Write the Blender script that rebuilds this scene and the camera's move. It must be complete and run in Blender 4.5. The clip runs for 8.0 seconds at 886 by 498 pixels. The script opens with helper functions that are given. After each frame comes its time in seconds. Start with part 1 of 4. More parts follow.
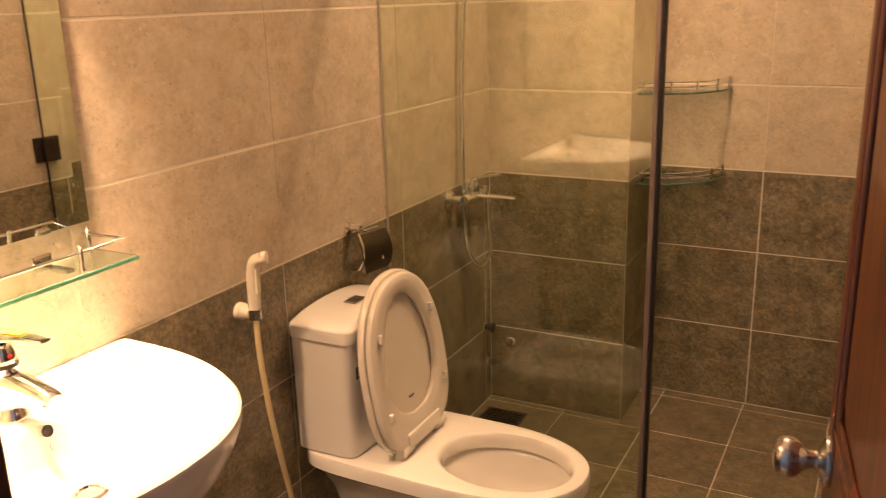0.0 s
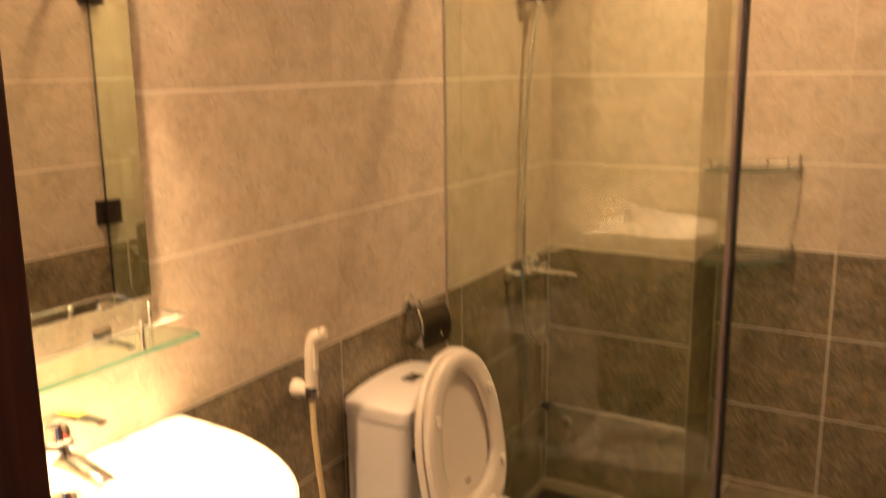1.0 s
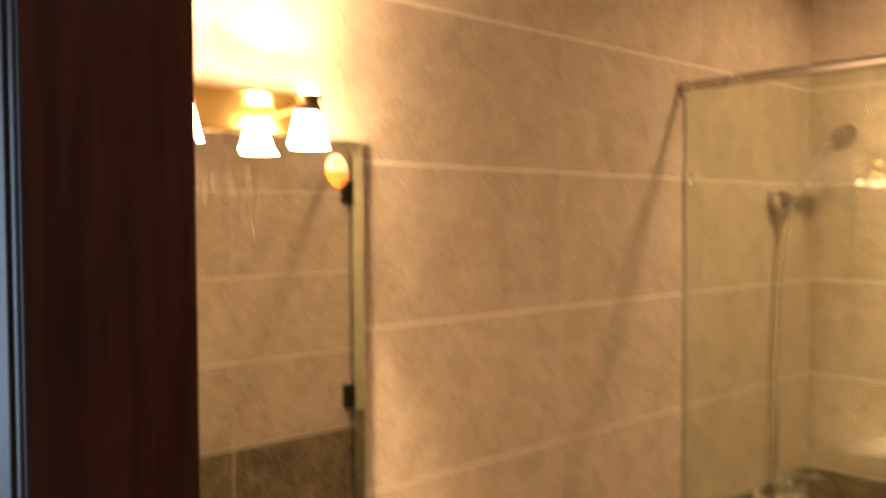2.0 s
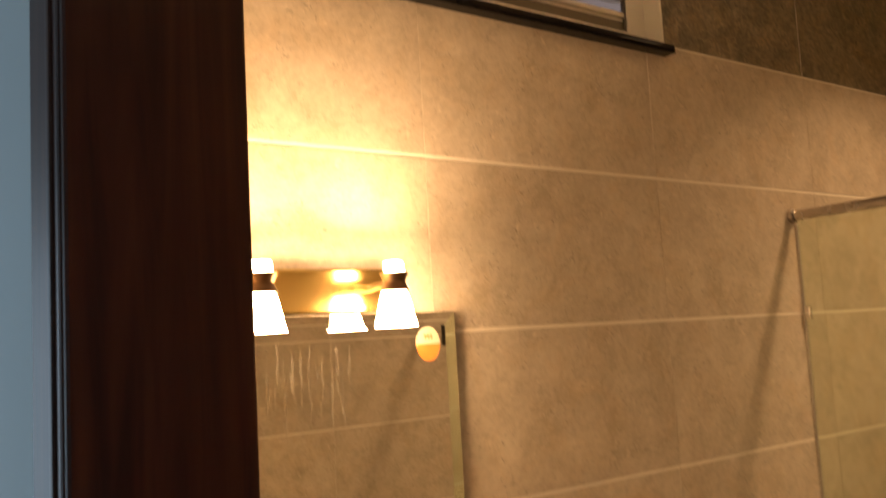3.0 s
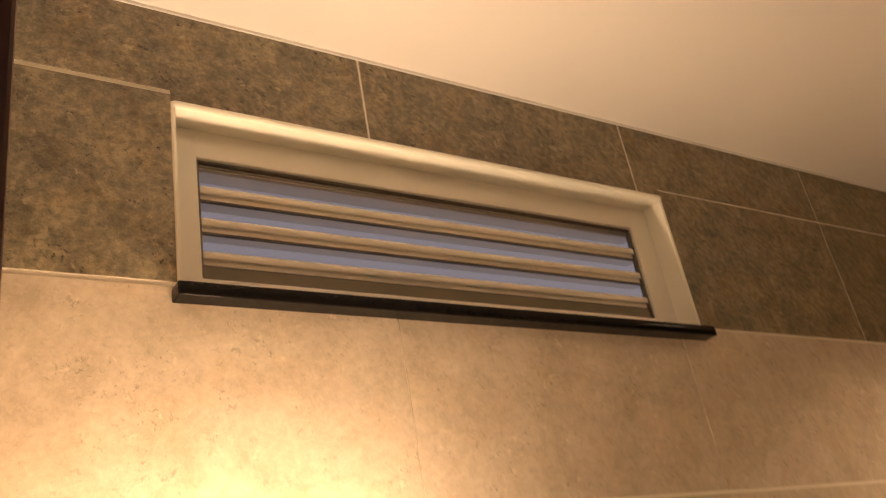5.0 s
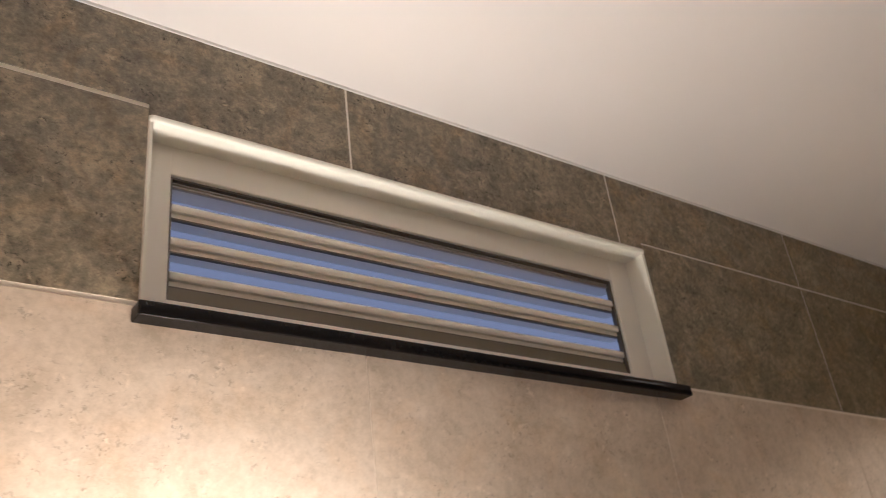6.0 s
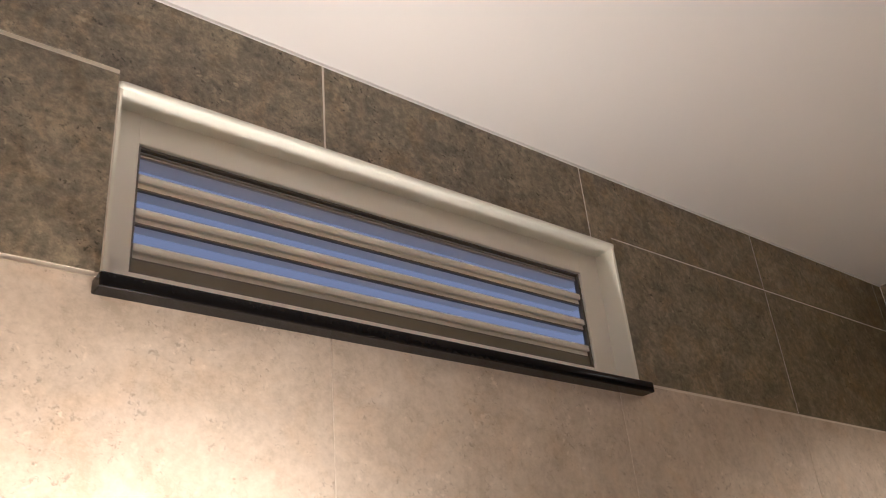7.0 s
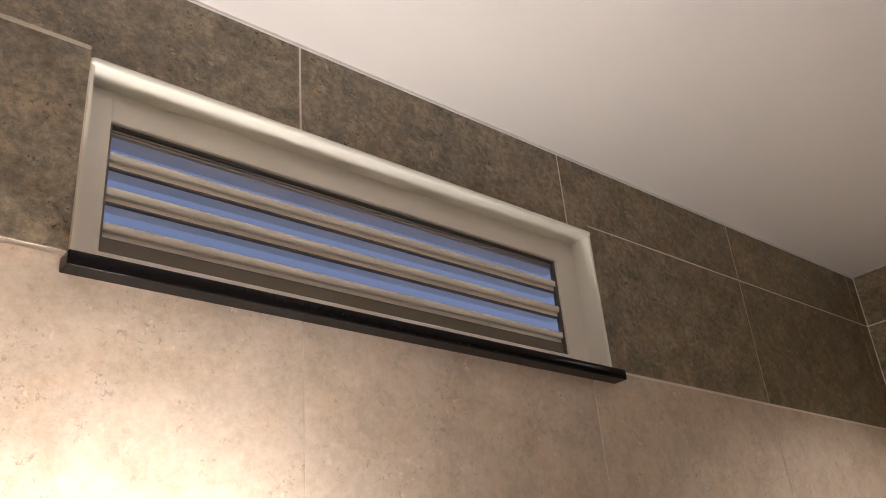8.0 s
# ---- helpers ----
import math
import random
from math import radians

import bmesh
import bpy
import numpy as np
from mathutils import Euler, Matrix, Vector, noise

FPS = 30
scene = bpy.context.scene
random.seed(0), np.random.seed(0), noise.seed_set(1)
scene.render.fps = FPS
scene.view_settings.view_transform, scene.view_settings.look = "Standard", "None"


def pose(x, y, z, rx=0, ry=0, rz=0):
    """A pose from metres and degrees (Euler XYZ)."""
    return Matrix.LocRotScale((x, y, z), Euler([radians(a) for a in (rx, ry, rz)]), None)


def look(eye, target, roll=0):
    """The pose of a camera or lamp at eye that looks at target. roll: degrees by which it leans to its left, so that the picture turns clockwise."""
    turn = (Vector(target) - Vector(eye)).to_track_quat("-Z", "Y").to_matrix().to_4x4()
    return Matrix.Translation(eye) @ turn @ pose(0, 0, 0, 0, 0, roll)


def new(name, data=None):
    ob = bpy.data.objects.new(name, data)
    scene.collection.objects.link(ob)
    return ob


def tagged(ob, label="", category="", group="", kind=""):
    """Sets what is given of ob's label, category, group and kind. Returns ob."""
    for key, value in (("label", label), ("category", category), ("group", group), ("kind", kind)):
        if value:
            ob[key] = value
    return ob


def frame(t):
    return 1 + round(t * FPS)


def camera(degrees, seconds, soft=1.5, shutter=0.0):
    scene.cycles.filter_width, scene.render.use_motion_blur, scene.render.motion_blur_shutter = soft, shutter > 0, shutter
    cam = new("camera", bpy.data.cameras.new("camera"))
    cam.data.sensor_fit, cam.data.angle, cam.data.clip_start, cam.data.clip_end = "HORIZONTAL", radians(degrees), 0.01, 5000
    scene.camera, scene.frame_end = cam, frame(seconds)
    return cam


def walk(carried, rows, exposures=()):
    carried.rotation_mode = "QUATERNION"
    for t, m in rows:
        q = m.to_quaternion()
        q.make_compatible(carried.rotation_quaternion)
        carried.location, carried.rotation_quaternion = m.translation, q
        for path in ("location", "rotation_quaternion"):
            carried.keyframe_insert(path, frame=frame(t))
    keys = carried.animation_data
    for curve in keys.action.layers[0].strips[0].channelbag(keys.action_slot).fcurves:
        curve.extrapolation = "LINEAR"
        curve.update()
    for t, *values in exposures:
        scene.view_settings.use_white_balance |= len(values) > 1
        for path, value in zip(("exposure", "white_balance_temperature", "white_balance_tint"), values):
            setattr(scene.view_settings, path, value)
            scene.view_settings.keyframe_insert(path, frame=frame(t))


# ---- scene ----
cam = camera(53.9, 8.0, soft=1.0, shutter=0.85)
PATH = [
    (0, (1.297, -0.055, 1.523), (0.41, 1.649, 0.965), -1.5),
    (0.5, (1.288, -0.05, 1.529), (0.352, 1.638, 1.006), -1.3),
    (1, (1.227, -0.015, 1.544), (0.234, 1.671, 1.127), -0.6),
    (1.5, (1.258, 0.025, 1.615), (0.06, 1.612, 1.397), -0.8),
    (2, (1.239, 0.069, 1.695), (-0.224, 1.431, 1.629), -0.3),
    (2.2, (1.215, 0.092, 1.72), (-0.29, 1.408, 1.726), -0.9),
    (3.3, (1.189, 0.139, 1.814), (-0.43, 1.282, 2.081), -3.6),
    (3.5, (1.136, 0.145, 1.83), (-0.462, 1.301, 2.162), -4.5),
    (4, (1.114, 0.169, 1.856), (-0.385, 1.395, 2.357), -7.2),
    (4.5, (1.063, 0.276, 1.882), (-0.387, 1.463, 2.584), -10.4),
    (5, (0.989, 0.352, 1.908), (-0.457, 1.428, 2.774), -10.7),
    (5.2, (0.967, 0.357, 1.909), (-0.465, 1.427, 2.807), -10.1),
    (6.3, (0.963, 0.382, 1.927), (-0.399, 1.5, 2.873), -6.6),
    (6.5, (0.948, 0.377, 1.933), (-0.402, 1.521, 2.865), -6.4),
    (7, (0.954, 0.38, 1.929), (-0.397, 1.545, 2.832), -5.6),
    (7.5, (0.953, 0.389, 1.928), (-0.39, 1.58, 2.81), -5.5),
    (8, (0.957, 0.39, 1.928), (-0.38, 1.596, 2.799), -5.2),
]
LOOKS = [(0.0, 0.34, 6050, 16), (1.0, 0.38, 6250, 12), (1.5, 0.42, 6400, 10), (2.2, -0.02, 5800, 8), (3.5, -0.38, 6900, 9), (4.5, -0.16, 7300, 12), (5.2, -0.10, 4850, 6), (6.3, -0.06, 3930, 4), (8.0, -0.08, 3900, 4)]
walk(cam, [(t, look(eye, target, roll)) for t, eye, target, roll in PATH], LOOKS)

# ---- world and lights ----
LAMP_TINT = (1.0, 0.60, 0.30)
SHADE_POWER, CAP_POWER, BULB_POWER, UP_POWER, CEILING_POWER, HALL_POWER = 158.0, 125.0, 5.4, 3.5, 13.5, 24.0

world = bpy.data.worlds.new("dusk_sky")
scene.world = world
world.use_nodes = True
wn = world.node_tree.nodes
wn["Background"].inputs["Color"].default_value = (0.53, 0.41, 0.39, 1)
wn["Background"].inputs["Strength"].default_value = 0.50


def area_lamp(name, m, size_x, size_y, power, colour, shape="RECTANGLE", spread=math.pi):
    data = bpy.data.lights.new(name, "AREA")
    data.shape, data.size, data.energy, data.color = shape, size_x, power, colour
    if shape == "RECTANGLE":
        data.size_y = size_y
    ob = new(name, data)
    ob.matrix_basis = m
    data.spread = spread
    return ob


# the shower's ceiling light and the daylight in the hall's window opening
CEIL = 2.85
area_lamp("ceiling_downlight_glow", look((0.74, 2.44, CEIL - 0.022), (0.74, 2.44, 0)), 0.13, 0.13, CEILING_POWER, LAMP_TINT, "DISK", radians(122))
for dy in (-0.112, 0.104):
    area_lamp("bulb_glow", look((0.094, 0.745 + dy, 1.811), (0.20, 0.745 + dy, 0)), 0.054, 0.054, BULB_POWER, LAMP_TINT, "DISK", radians(78))
    area_lamp("bulb_glow_up", look((0.104, 0.745 + dy, 1.914), (0.34, 0.80 + dy, 2.85)), 0.026, 0.026, UP_POWER, LAMP_TINT, "DISK", radians(158))
area_lamp("hall_window_daylight", look((-1.58, -1.1, 1.5), (0, -1.1, 1.5)), 1.5, 1.3, HALL_POWER, (0.58, 0.80, 1.0))


# ---- materials ----
def nodes_of(name):
    m = bpy.data.materials.new(name)
    m.use_nodes = True
    nt = m.node_tree
    return m, nt, nt.nodes["Principled BSDF"]


def plain(name, colour, rough=0.4, metal=0.0, vary=0.06, scale=6.0, bump=0.0, bump_scale=60.0, coat=0.0, rough_vary=0.06):
    """One surface with soft cloudy variation in colour and gloss, and a fine relief."""
    m, nt, b = nodes_of(name)
    b.inputs["Metallic"].default_value = metal
    b.inputs["Coat Weight"].default_value = coat
    b.inputs["Coat Roughness"].default_value = 0.08
    tc = nt.nodes.new("ShaderNodeTexCoord")
    n = nt.nodes.new("ShaderNodeTexNoise")
    n.inputs["Scale"].default_value, n.inputs["Detail"].default_value = scale, 6
    nt.links.new(tc.outputs["Object"], n.inputs["Vector"])
    mix = nt.nodes.new("ShaderNodeMix")
    mix.data_type = "RGBA"
    mix.inputs[6].default_value = (*[c * (1 - vary) for c in colour], 1)
    mix.inputs[7].default_value = (*[min(1, c * (1 + vary)) for c in colour], 1)
    nt.links.new(n.outputs["Fac"], mix.inputs[0])
    nt.links.new(mix.outputs[2], b.inputs["Base Color"])
    mr = nt.nodes.new("ShaderNodeMapRange")
    mr.inputs["To Min"].default_value, mr.inputs["To Max"].default_value = max(0, rough - rough_vary), min(1, rough + rough_vary)
    nt.links.new(n.outputs["Fac"], mr.inputs["Value"])
    nt.links.new(mr.outputs["Result"], b.inputs["Roughness"])
    if bump:
        n2 = nt.nodes.new("ShaderNodeTexNoise")
        n2.inputs["Scale"].default_value, n2.inputs["Detail"].default_value = bump_scale, 5
        nt.links.new(tc.outputs["Object"], n2.inputs["Vector"])
        bp = nt.nodes.new("ShaderNodeBump")
        bp.inputs["Strength"].default_value, bp.inputs["Distance"].default_value = bump, 0.002
        nt.links.new(n2.outputs["Fac"], bp.inputs["Height"])
        nt.links.new(bp.outputs["Normal"], b.inputs["Normal"])
    return m


def stone_tile(name, dark, mid, light, stretch, rough, marble, speck, coarse, hue, fleck, grit):
    """Glazed stone-look tile: clouds, marbling, ochre and grey drifts, pits and pale flecks; each tile takes another part of the pattern."""
    m, nt, b = nodes_of(name)
    N, L = nt.nodes.new, nt.links.new
    tc, oi = N("ShaderNodeTexCoord"), N("ShaderNodeObjectInfo")
    off = N("ShaderNodeVectorMath")
    off.operation = "MULTIPLY_ADD"
    comb = N("ShaderNodeCombineXYZ")
    for i in range(3):
        L(oi.outputs["Random"], comb.inputs[i])
    L(comb.outputs[0], off.inputs[0])
    off.inputs[1].default_value = (13.0, 29.0, 47.0)
    L(tc.outputs["Object"], off.inputs[2])
    mp = N("ShaderNodeMapping")
    mp.inputs["Scale"].default_value = stretch
    L(off.outputs[0], mp.inputs["Vector"])

    def tex(scale, detail, rough_=0.6, dist=0.0, vec=mp.outputs[0]):
        n = N("ShaderNodeTexNoise")
        n.inputs["Scale"].default_value, n.inputs["Detail"].default_value = scale, detail
        n.inputs["Roughness"].default_value, n.inputs["Distortion"].default_value = rough_, dist
        L(vec, n.inputs["Vector"])
        return n.outputs["Fac"]

    def band(value, lo, hi, top, bottom=0.0):
        r = N("ShaderNodeMapRange")
        r.inputs["From Min"].default_value, r.inputs["From Max"].default_value = lo, hi
        r.inputs["To Min"].default_value, r.inputs["To Max"].default_value = bottom, top
        L(value, r.inputs["Value"])
        return r.outputs["Result"]

    def times(p, q):
        k = N("ShaderNodeMath")
        k.operation = "MULTIPLY"
        L(p, k.inputs[0])
        L(q, k.inputs[1])
        return k.outputs[0]

    def blend(fac, under, over, mode="MIX"):
        k = N("ShaderNodeMix")
        k.data_type, k.blend_type = "RGBA", mode
        L(fac, k.inputs[0])
        L(under, k.inputs[6])
        if isinstance(over, tuple):
            k.inputs[7].default_value = (*over, 1)
        else:
            L(over, k.inputs[7])
        return k.outputs[2]

    clouds, veins, fine = tex(coarse, 8, 0.62, 0.5), tex(coarse * 2.6, 7, 0.66, 0.7), tex(coarse * 7, 6, 0.78, 0.15)
    body = N("ShaderNodeMix")
    body.data_type = "FLOAT"
    body.inputs[0].default_value = marble
    L(clouds, body.inputs[2])
    L(veins, body.inputs[3])
    grain = N("ShaderNodeMix")
    grain.data_type = "FLOAT"
    grain.inputs[0].default_value = grit
    L(body.outputs[0], grain.inputs[2])
    L(fine, grain.inputs[3])
    ramp = N("ShaderNodeValToRGB")
    e = ramp.color_ramp.elements
    e[0].position, e[0].color = 0.41, (*dark, 1)
    e[1].position, e[1].color = 0.60, (*light, 1)
    k = e.new(0.50)
    k.color = (*mid, 1)
    L(grain.outputs[0], ramp.inputs["Fac"])
    col = ramp.outputs["Color"]
    # drifts of ochre and of cool grey
    col = blend(band(tex(coarse * 0.8, 5, 0.6, 1.0), 0.50, 0.66, hue), col, (1.0, 0.80, 0.50), "MULTIPLY")
    col = blend(band(tex(coarse * 1.1, 5, 0.6, 1.4, off.outputs[0]), 0.52, 0.68, hue), col, (0.86, 0.87, 0.96), "MULTIPLY")
    # pale flecks and dark pits, both in clusters
    patch = band(tex(coarse * 1.6, 3, 0.5, 0.5, off.outputs[0]), 0.46, 0.62, 1.0, 0.12)
    col = blend(times(band(tex(coarse * 5, 4, 0.6, 0.3), 0.60, 0.68, fleck), patch), col, tuple(min(1, c * 1.25) for c in light))
    pits = times(band(tex(115, 4, 0.72, 0.5, off.outputs[0]), 0.575, 0.635, speck), patch)
    col = blend(pits, col, tuple(c * 0.35 for c in dark))
    # slight shade difference from tile to tile
    hv = N("ShaderNodeHueSaturation")
    L(band(oi.outputs["Random"], 0, 1, 1.05, 0.95), hv.inputs["Value"])
    L(col, hv.inputs["Color"])
    L(hv.outputs["Color"], b.inputs["Base Color"])
    L(band(fine, 0.3, 0.7, rough + 0.10, rough - 0.08), b.inputs["Roughness"])
    bp = N("ShaderNodeBump")
    bp.inputs["Strength"].default_value, bp.inputs["Distance"].default_value = 0.25, 0.0012
    L(grain.outputs[0], bp.inputs["Height"])
    L(bp.outputs["Normal"], b.inputs["Normal"])
    return m


def wood(name, dark, light, rough, coat=0.2):
    m, nt, b = nodes_of(name)
    N, L = nt.nodes.new, nt.links.new
    tc, mp, n, ramp = N("ShaderNodeTexCoord"), N("ShaderNodeMapping"), N("ShaderNodeTexNoise"), N("ShaderNodeValToRGB")
    mp.inputs["Scale"].default_value = (14, 14, 0.9)
    n.inputs["Scale"].default_value, n.inputs["Detail"].default_value, n.inputs["Distortion"].default_value = 3.0, 8, 1.1
    L(tc.outputs["Object"], mp.inputs["Vector"])
    L(mp.outputs[0], n.inputs["Vector"])
    e = ramp.color_ramp.elements
    e[0].position, e[0].color = 0.35, (*dark, 1)
    e[1].position, e[1].color = 0.68, (*light, 1)
    L(n.outputs["Fac"], ramp.inputs["Fac"])
    L(ramp.outputs["Color"], b.inputs["Base Color"])
    b.inputs["Roughness"].default_value = rough
    b.inputs["Coat Weight"].default_value, b.inputs["Coat Roughness"].default_value = coat, 0.22
    bp = N("ShaderNodeBump")
    bp.inputs["Strength"].default_value, bp.inputs["Distance"].default_value = 0.15, 0.001
    L(n.outputs["Fac"], bp.inputs["Height"])
    L(bp.outputs["Normal"], b.inputs["Normal"])
    return m


def glass(name, tint, rough=0.0):
    m, nt, b = nodes_of(name)
    b.inputs["Base Color"].default_value = (*tint, 1)
    b.inputs["Transmission Weight"].default_value, b.inputs["Roughness"].default_value, b.inputs["IOR"].default_value = 1.0, rough, 1.5
    return m


def sheet_glass(name, tint, gloss):
    """Thin clear sheet: tinted see-through body, reflections that grow towards grazing angles."""
    m, nt, b = nodes_of(name)
    N, L = nt.nodes.new, nt.links.new
    body, shine, fr, mix = N("ShaderNodeBsdfTransparent"), N("ShaderNodeBsdfGlossy"), N("ShaderNodeFresnel"), N("ShaderNodeMixShader")
    body.inputs["Color"].default_value = (*tint, 1)
    shine.inputs["Roughness"].default_value = gloss
    fr.inputs["IOR"].default_value = 1.5
    L(fr.outputs[0], mix.inputs[0])
    L(body.outputs[0], mix.inputs[1])
    L(shine.outputs[0], mix.inputs[2])
    out = [n for n in nt.nodes if n.type == "OUTPUT_MATERIAL"][0]
    L(mix.outputs[0], out.inputs["Surface"])
    nt.nodes.remove(b)
    return m


def glowing(name, colour, power):
    m, nt, b = nodes_of(name)
    b.inputs["Base Color"].default_value = (0.85, 0.83, 0.78, 1)
    b.inputs["Emission Color"].default_value = (*colour, 1)
    b.inputs["Emission Strength"].default_value = power
    return m


LIGHT_TILE = stone_tile("light_stone_tile", (0.45, 0.383, 0.285), (0.555, 0.475, 0.365), (0.645, 0.562, 0.445), (1, 1, 0.75), 0.38, 0.4, 0.5, 12.0, 0.20, 0.5, 0.36)
DARK_TILE = stone_tile("dark_stone_tile", (0.105, 0.089, 0.057), (0.205, 0.176, 0.113), (0.37, 0.308, 0.19), (1, 1, 0.85), 0.38, 0.45, 1.0, 12.0, 0.50, 0.7, 0.46)
FLOOR_TILE = stone_tile("floor_stone_tile", (0.075, 0.063, 0.038), (0.140, 0.117, 0.071), (0.24, 0.197, 0.118), (1, 1, 1), 0.40, 0.45, 0.7, 12.0, 0.4, 0.5, 0.42)
GROUT = plain("pale_grout", (0.80, 0.74, 0.63), 0.85, vary=0.12, scale=9, bump=0.4, bump_scale=160)
CEILING_PAINT = plain("white_ceiling_paint", (0.80, 0.78, 0.76), 0.85, vary=0.02, scale=2, bump=0.15, bump_scale=90)
REVEAL_PAINT = plain("cream_gloss_paint", (0.86, 0.85, 0.75), 0.32, vary=0.04, scale=8, bump=0.2, bump_scale=45)
FRAME_PAINT = plain("cream_powder_coat", (0.84, 0.82, 0.74), 0.36, vary=0.03, scale=8)
SLAT_PAINT = plain("cream_slat_coat", (0.82, 0.78, 0.70), 0.24, vary=0.01, scale=8)
# dark olive: the shade on the louvre's bottom rail is put into its colour
RAIL_IN_SHADE = plain("rail_with_painted_shade", (0.17, 0.15, 0.105), 0.45, vary=0.06, scale=12)
HOSE_PLASTIC = plain("yellowed_hose_plastic", (0.66, 0.54, 0.30), 0.38, vary=0.06, scale=14)
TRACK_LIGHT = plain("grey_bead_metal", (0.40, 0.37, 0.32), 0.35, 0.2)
# the inner track's metal, also the dark of the painted shadow lines under the blades
TRACK_AND_SHADE = plain("grey_track_and_shade_line", (0.14, 0.125, 0.105), 0.4, 0.3)
SEALANT = plain("pale_sealant", (0.46, 0.42, 0.34), 0.5, vary=0.1, scale=12)
GRANITE = plain("black_granite", (0.006, 0.0055, 0.0055), 0.10, vary=0.5, scale=120)
GRANITE.node_tree.nodes["Principled BSDF"].inputs["Specular IOR Level"].default_value = 0.16
PORCELAIN = plain("white_porcelain", (0.80, 0.77, 0.72), 0.07, vary=0.015, scale=3, coat=0.6, rough_vary=0.03)
SEAT_PLASTIC = plain("cream_seat_plastic", (0.74, 0.69, 0.60), 0.22, vary=0.02, scale=5)
WHITE_PLASTIC = plain("cream_plastic", (0.72, 0.66, 0.54), 0.32, vary=0.04, scale=14)
CHROME = plain("chrome", (0.78, 0.77, 0.76), 0.10, 1.0, vary=0.05, scale=20)
DARK_CHROME = plain("dark_chrome", (0.20, 0.18, 0.16), 0.22, 1.0, vary=0.08, scale=20)
STEEL = plain("brushed_steel", (0.56, 0.52, 0.48), 0.26, 1.0, vary=0.10, scale=30)
SEAL = plain("aubergine_seal_profile", (0.26, 0.205, 0.195), 0.42, 0.3, vary=0.08, scale=10)
BRONZE = plain("bronze_fitting", (0.20, 0.12, 0.06), 0.35, 0.8, vary=0.1)
BRASS = plain("polished_brass_plate", (0.85, 0.62, 0.22), 0.18, 1.0, vary=0.06, scale=15)
RUBBER = plain("black_plastic", (0.015, 0.014, 0.013), 0.4, vary=0.2, scale=30)
DARK_METAL = plain("dark_drain_metal", (0.055, 0.045, 0.035), 0.45, 0.7, vary=0.3, scale=40)
DOOR_WOOD = wood("reddish_stained_wood", (0.060, 0.014, 0.005), (0.170, 0.044, 0.014), 0.34)
JAMB_WOOD = wood("dark_stained_wood", (0.052, 0.014, 0.006), (0.115, 0.033, 0.013), 0.5, 0.06)
HALL_PAINT = plain("hall_wall_paint", (0.62, 0.66, 0.66), 0.8, vary=0.03, scale=2, bump=0.2, bump_scale=120)
HALL_FLOOR = plain("hall_floor_stone", (0.35, 0.31, 0.27), 0.35, vary=0.1, scale=4)
MIRROR = plain("silvered_mirror", (0.86, 0.87, 0.83), 0.015, 1.0, vary=0.01, rough_vary=0.01)
MIRROR_EDGE = plain("mirror_backing", (0.16, 0.17, 0.15), 0.4, vary=0.1)
PANE = glass("shower_glass", (0.87, 0.935, 0.81))
SHELF_GLASS = glass("green_edge_glass", (0.74, 0.90, 0.82))
CORNER_GLASS = sheet_glass("clear_corner_glass", (0.90, 0.95, 0.92), 0.02)
GLASS_EDGE = plain("deep_green_glass_edge", (0.045, 0.13, 0.075), 0.12, vary=0.1, scale=20, coat=0.6)
EDGE_GREEN = plain("green_glass_edge", (0.14, 0.38, 0.27), 0.15, vary=0.25, scale=40)
SHADE_GLASS = glowing("lit_opal_shade", LAMP_TINT, SHADE_POWER)
CAP_GLASS = glowing("lit_opal_cap", LAMP_TINT, CAP_POWER)
DISC_GLOW = glowing("lit_ceiling_disc", LAMP_TINT, 8.0)
ORANGE = plain("orange_sticker", (0.58, 0.19, 0.035), 0.4, vary=0.05)
STICKER_WHITE = plain("white_sticker", (0.55, 0.48, 0.36), 0.4, vary=0.05)
PRINT_DARK = plain("dark_print", (0.05, 0.045, 0.045), 0.5)
YELLOW = plain("yellow_sticker", (0.85, 0.70, 0.05), 0.4)
RED = plain("red_mark", (0.6, 0.03, 0.03), 0.4)
BLUE_PRINT = plain("blue_print", (0.12, 0.16, 0.40), 0.5)


def smear(name):
    """Thin dried water film with gaps in it."""
    m, nt, b = nodes_of(name)
    b.inputs["Base Color"].default_value, b.inputs["Roughness"].default_value = (0.62, 0.58, 0.50, 1), 0.8
    tc, n, r = nt.nodes.new("ShaderNodeTexCoord"), nt.nodes.new("ShaderNodeTexNoise"), nt.nodes.new("ShaderNodeMapRange")
    n.inputs["Scale"].default_value, n.inputs["Detail"].default_value = 90, 4
    r.inputs["From Min"].default_value, r.inputs["From Max"].default_value, r.inputs["To Max"].default_value = 0.42, 0.66, 0.08
    nt.links.new(tc.outputs["Object"], n.inputs["Vector"])
    nt.links.new(n.outputs["Fac"], r.inputs["Value"])
    nt.links.new(r.outputs["Result"], b.inputs["Alpha"])
    return m


SMEAR = smear("dried_water_smear")


# ---- mesh helpers ----
def thing(name, label, category, at=(0, 0, 0), group="", kind=""):
    ob = new(name)
    ob.location = at
    return tagged(ob, label, category, group, kind)


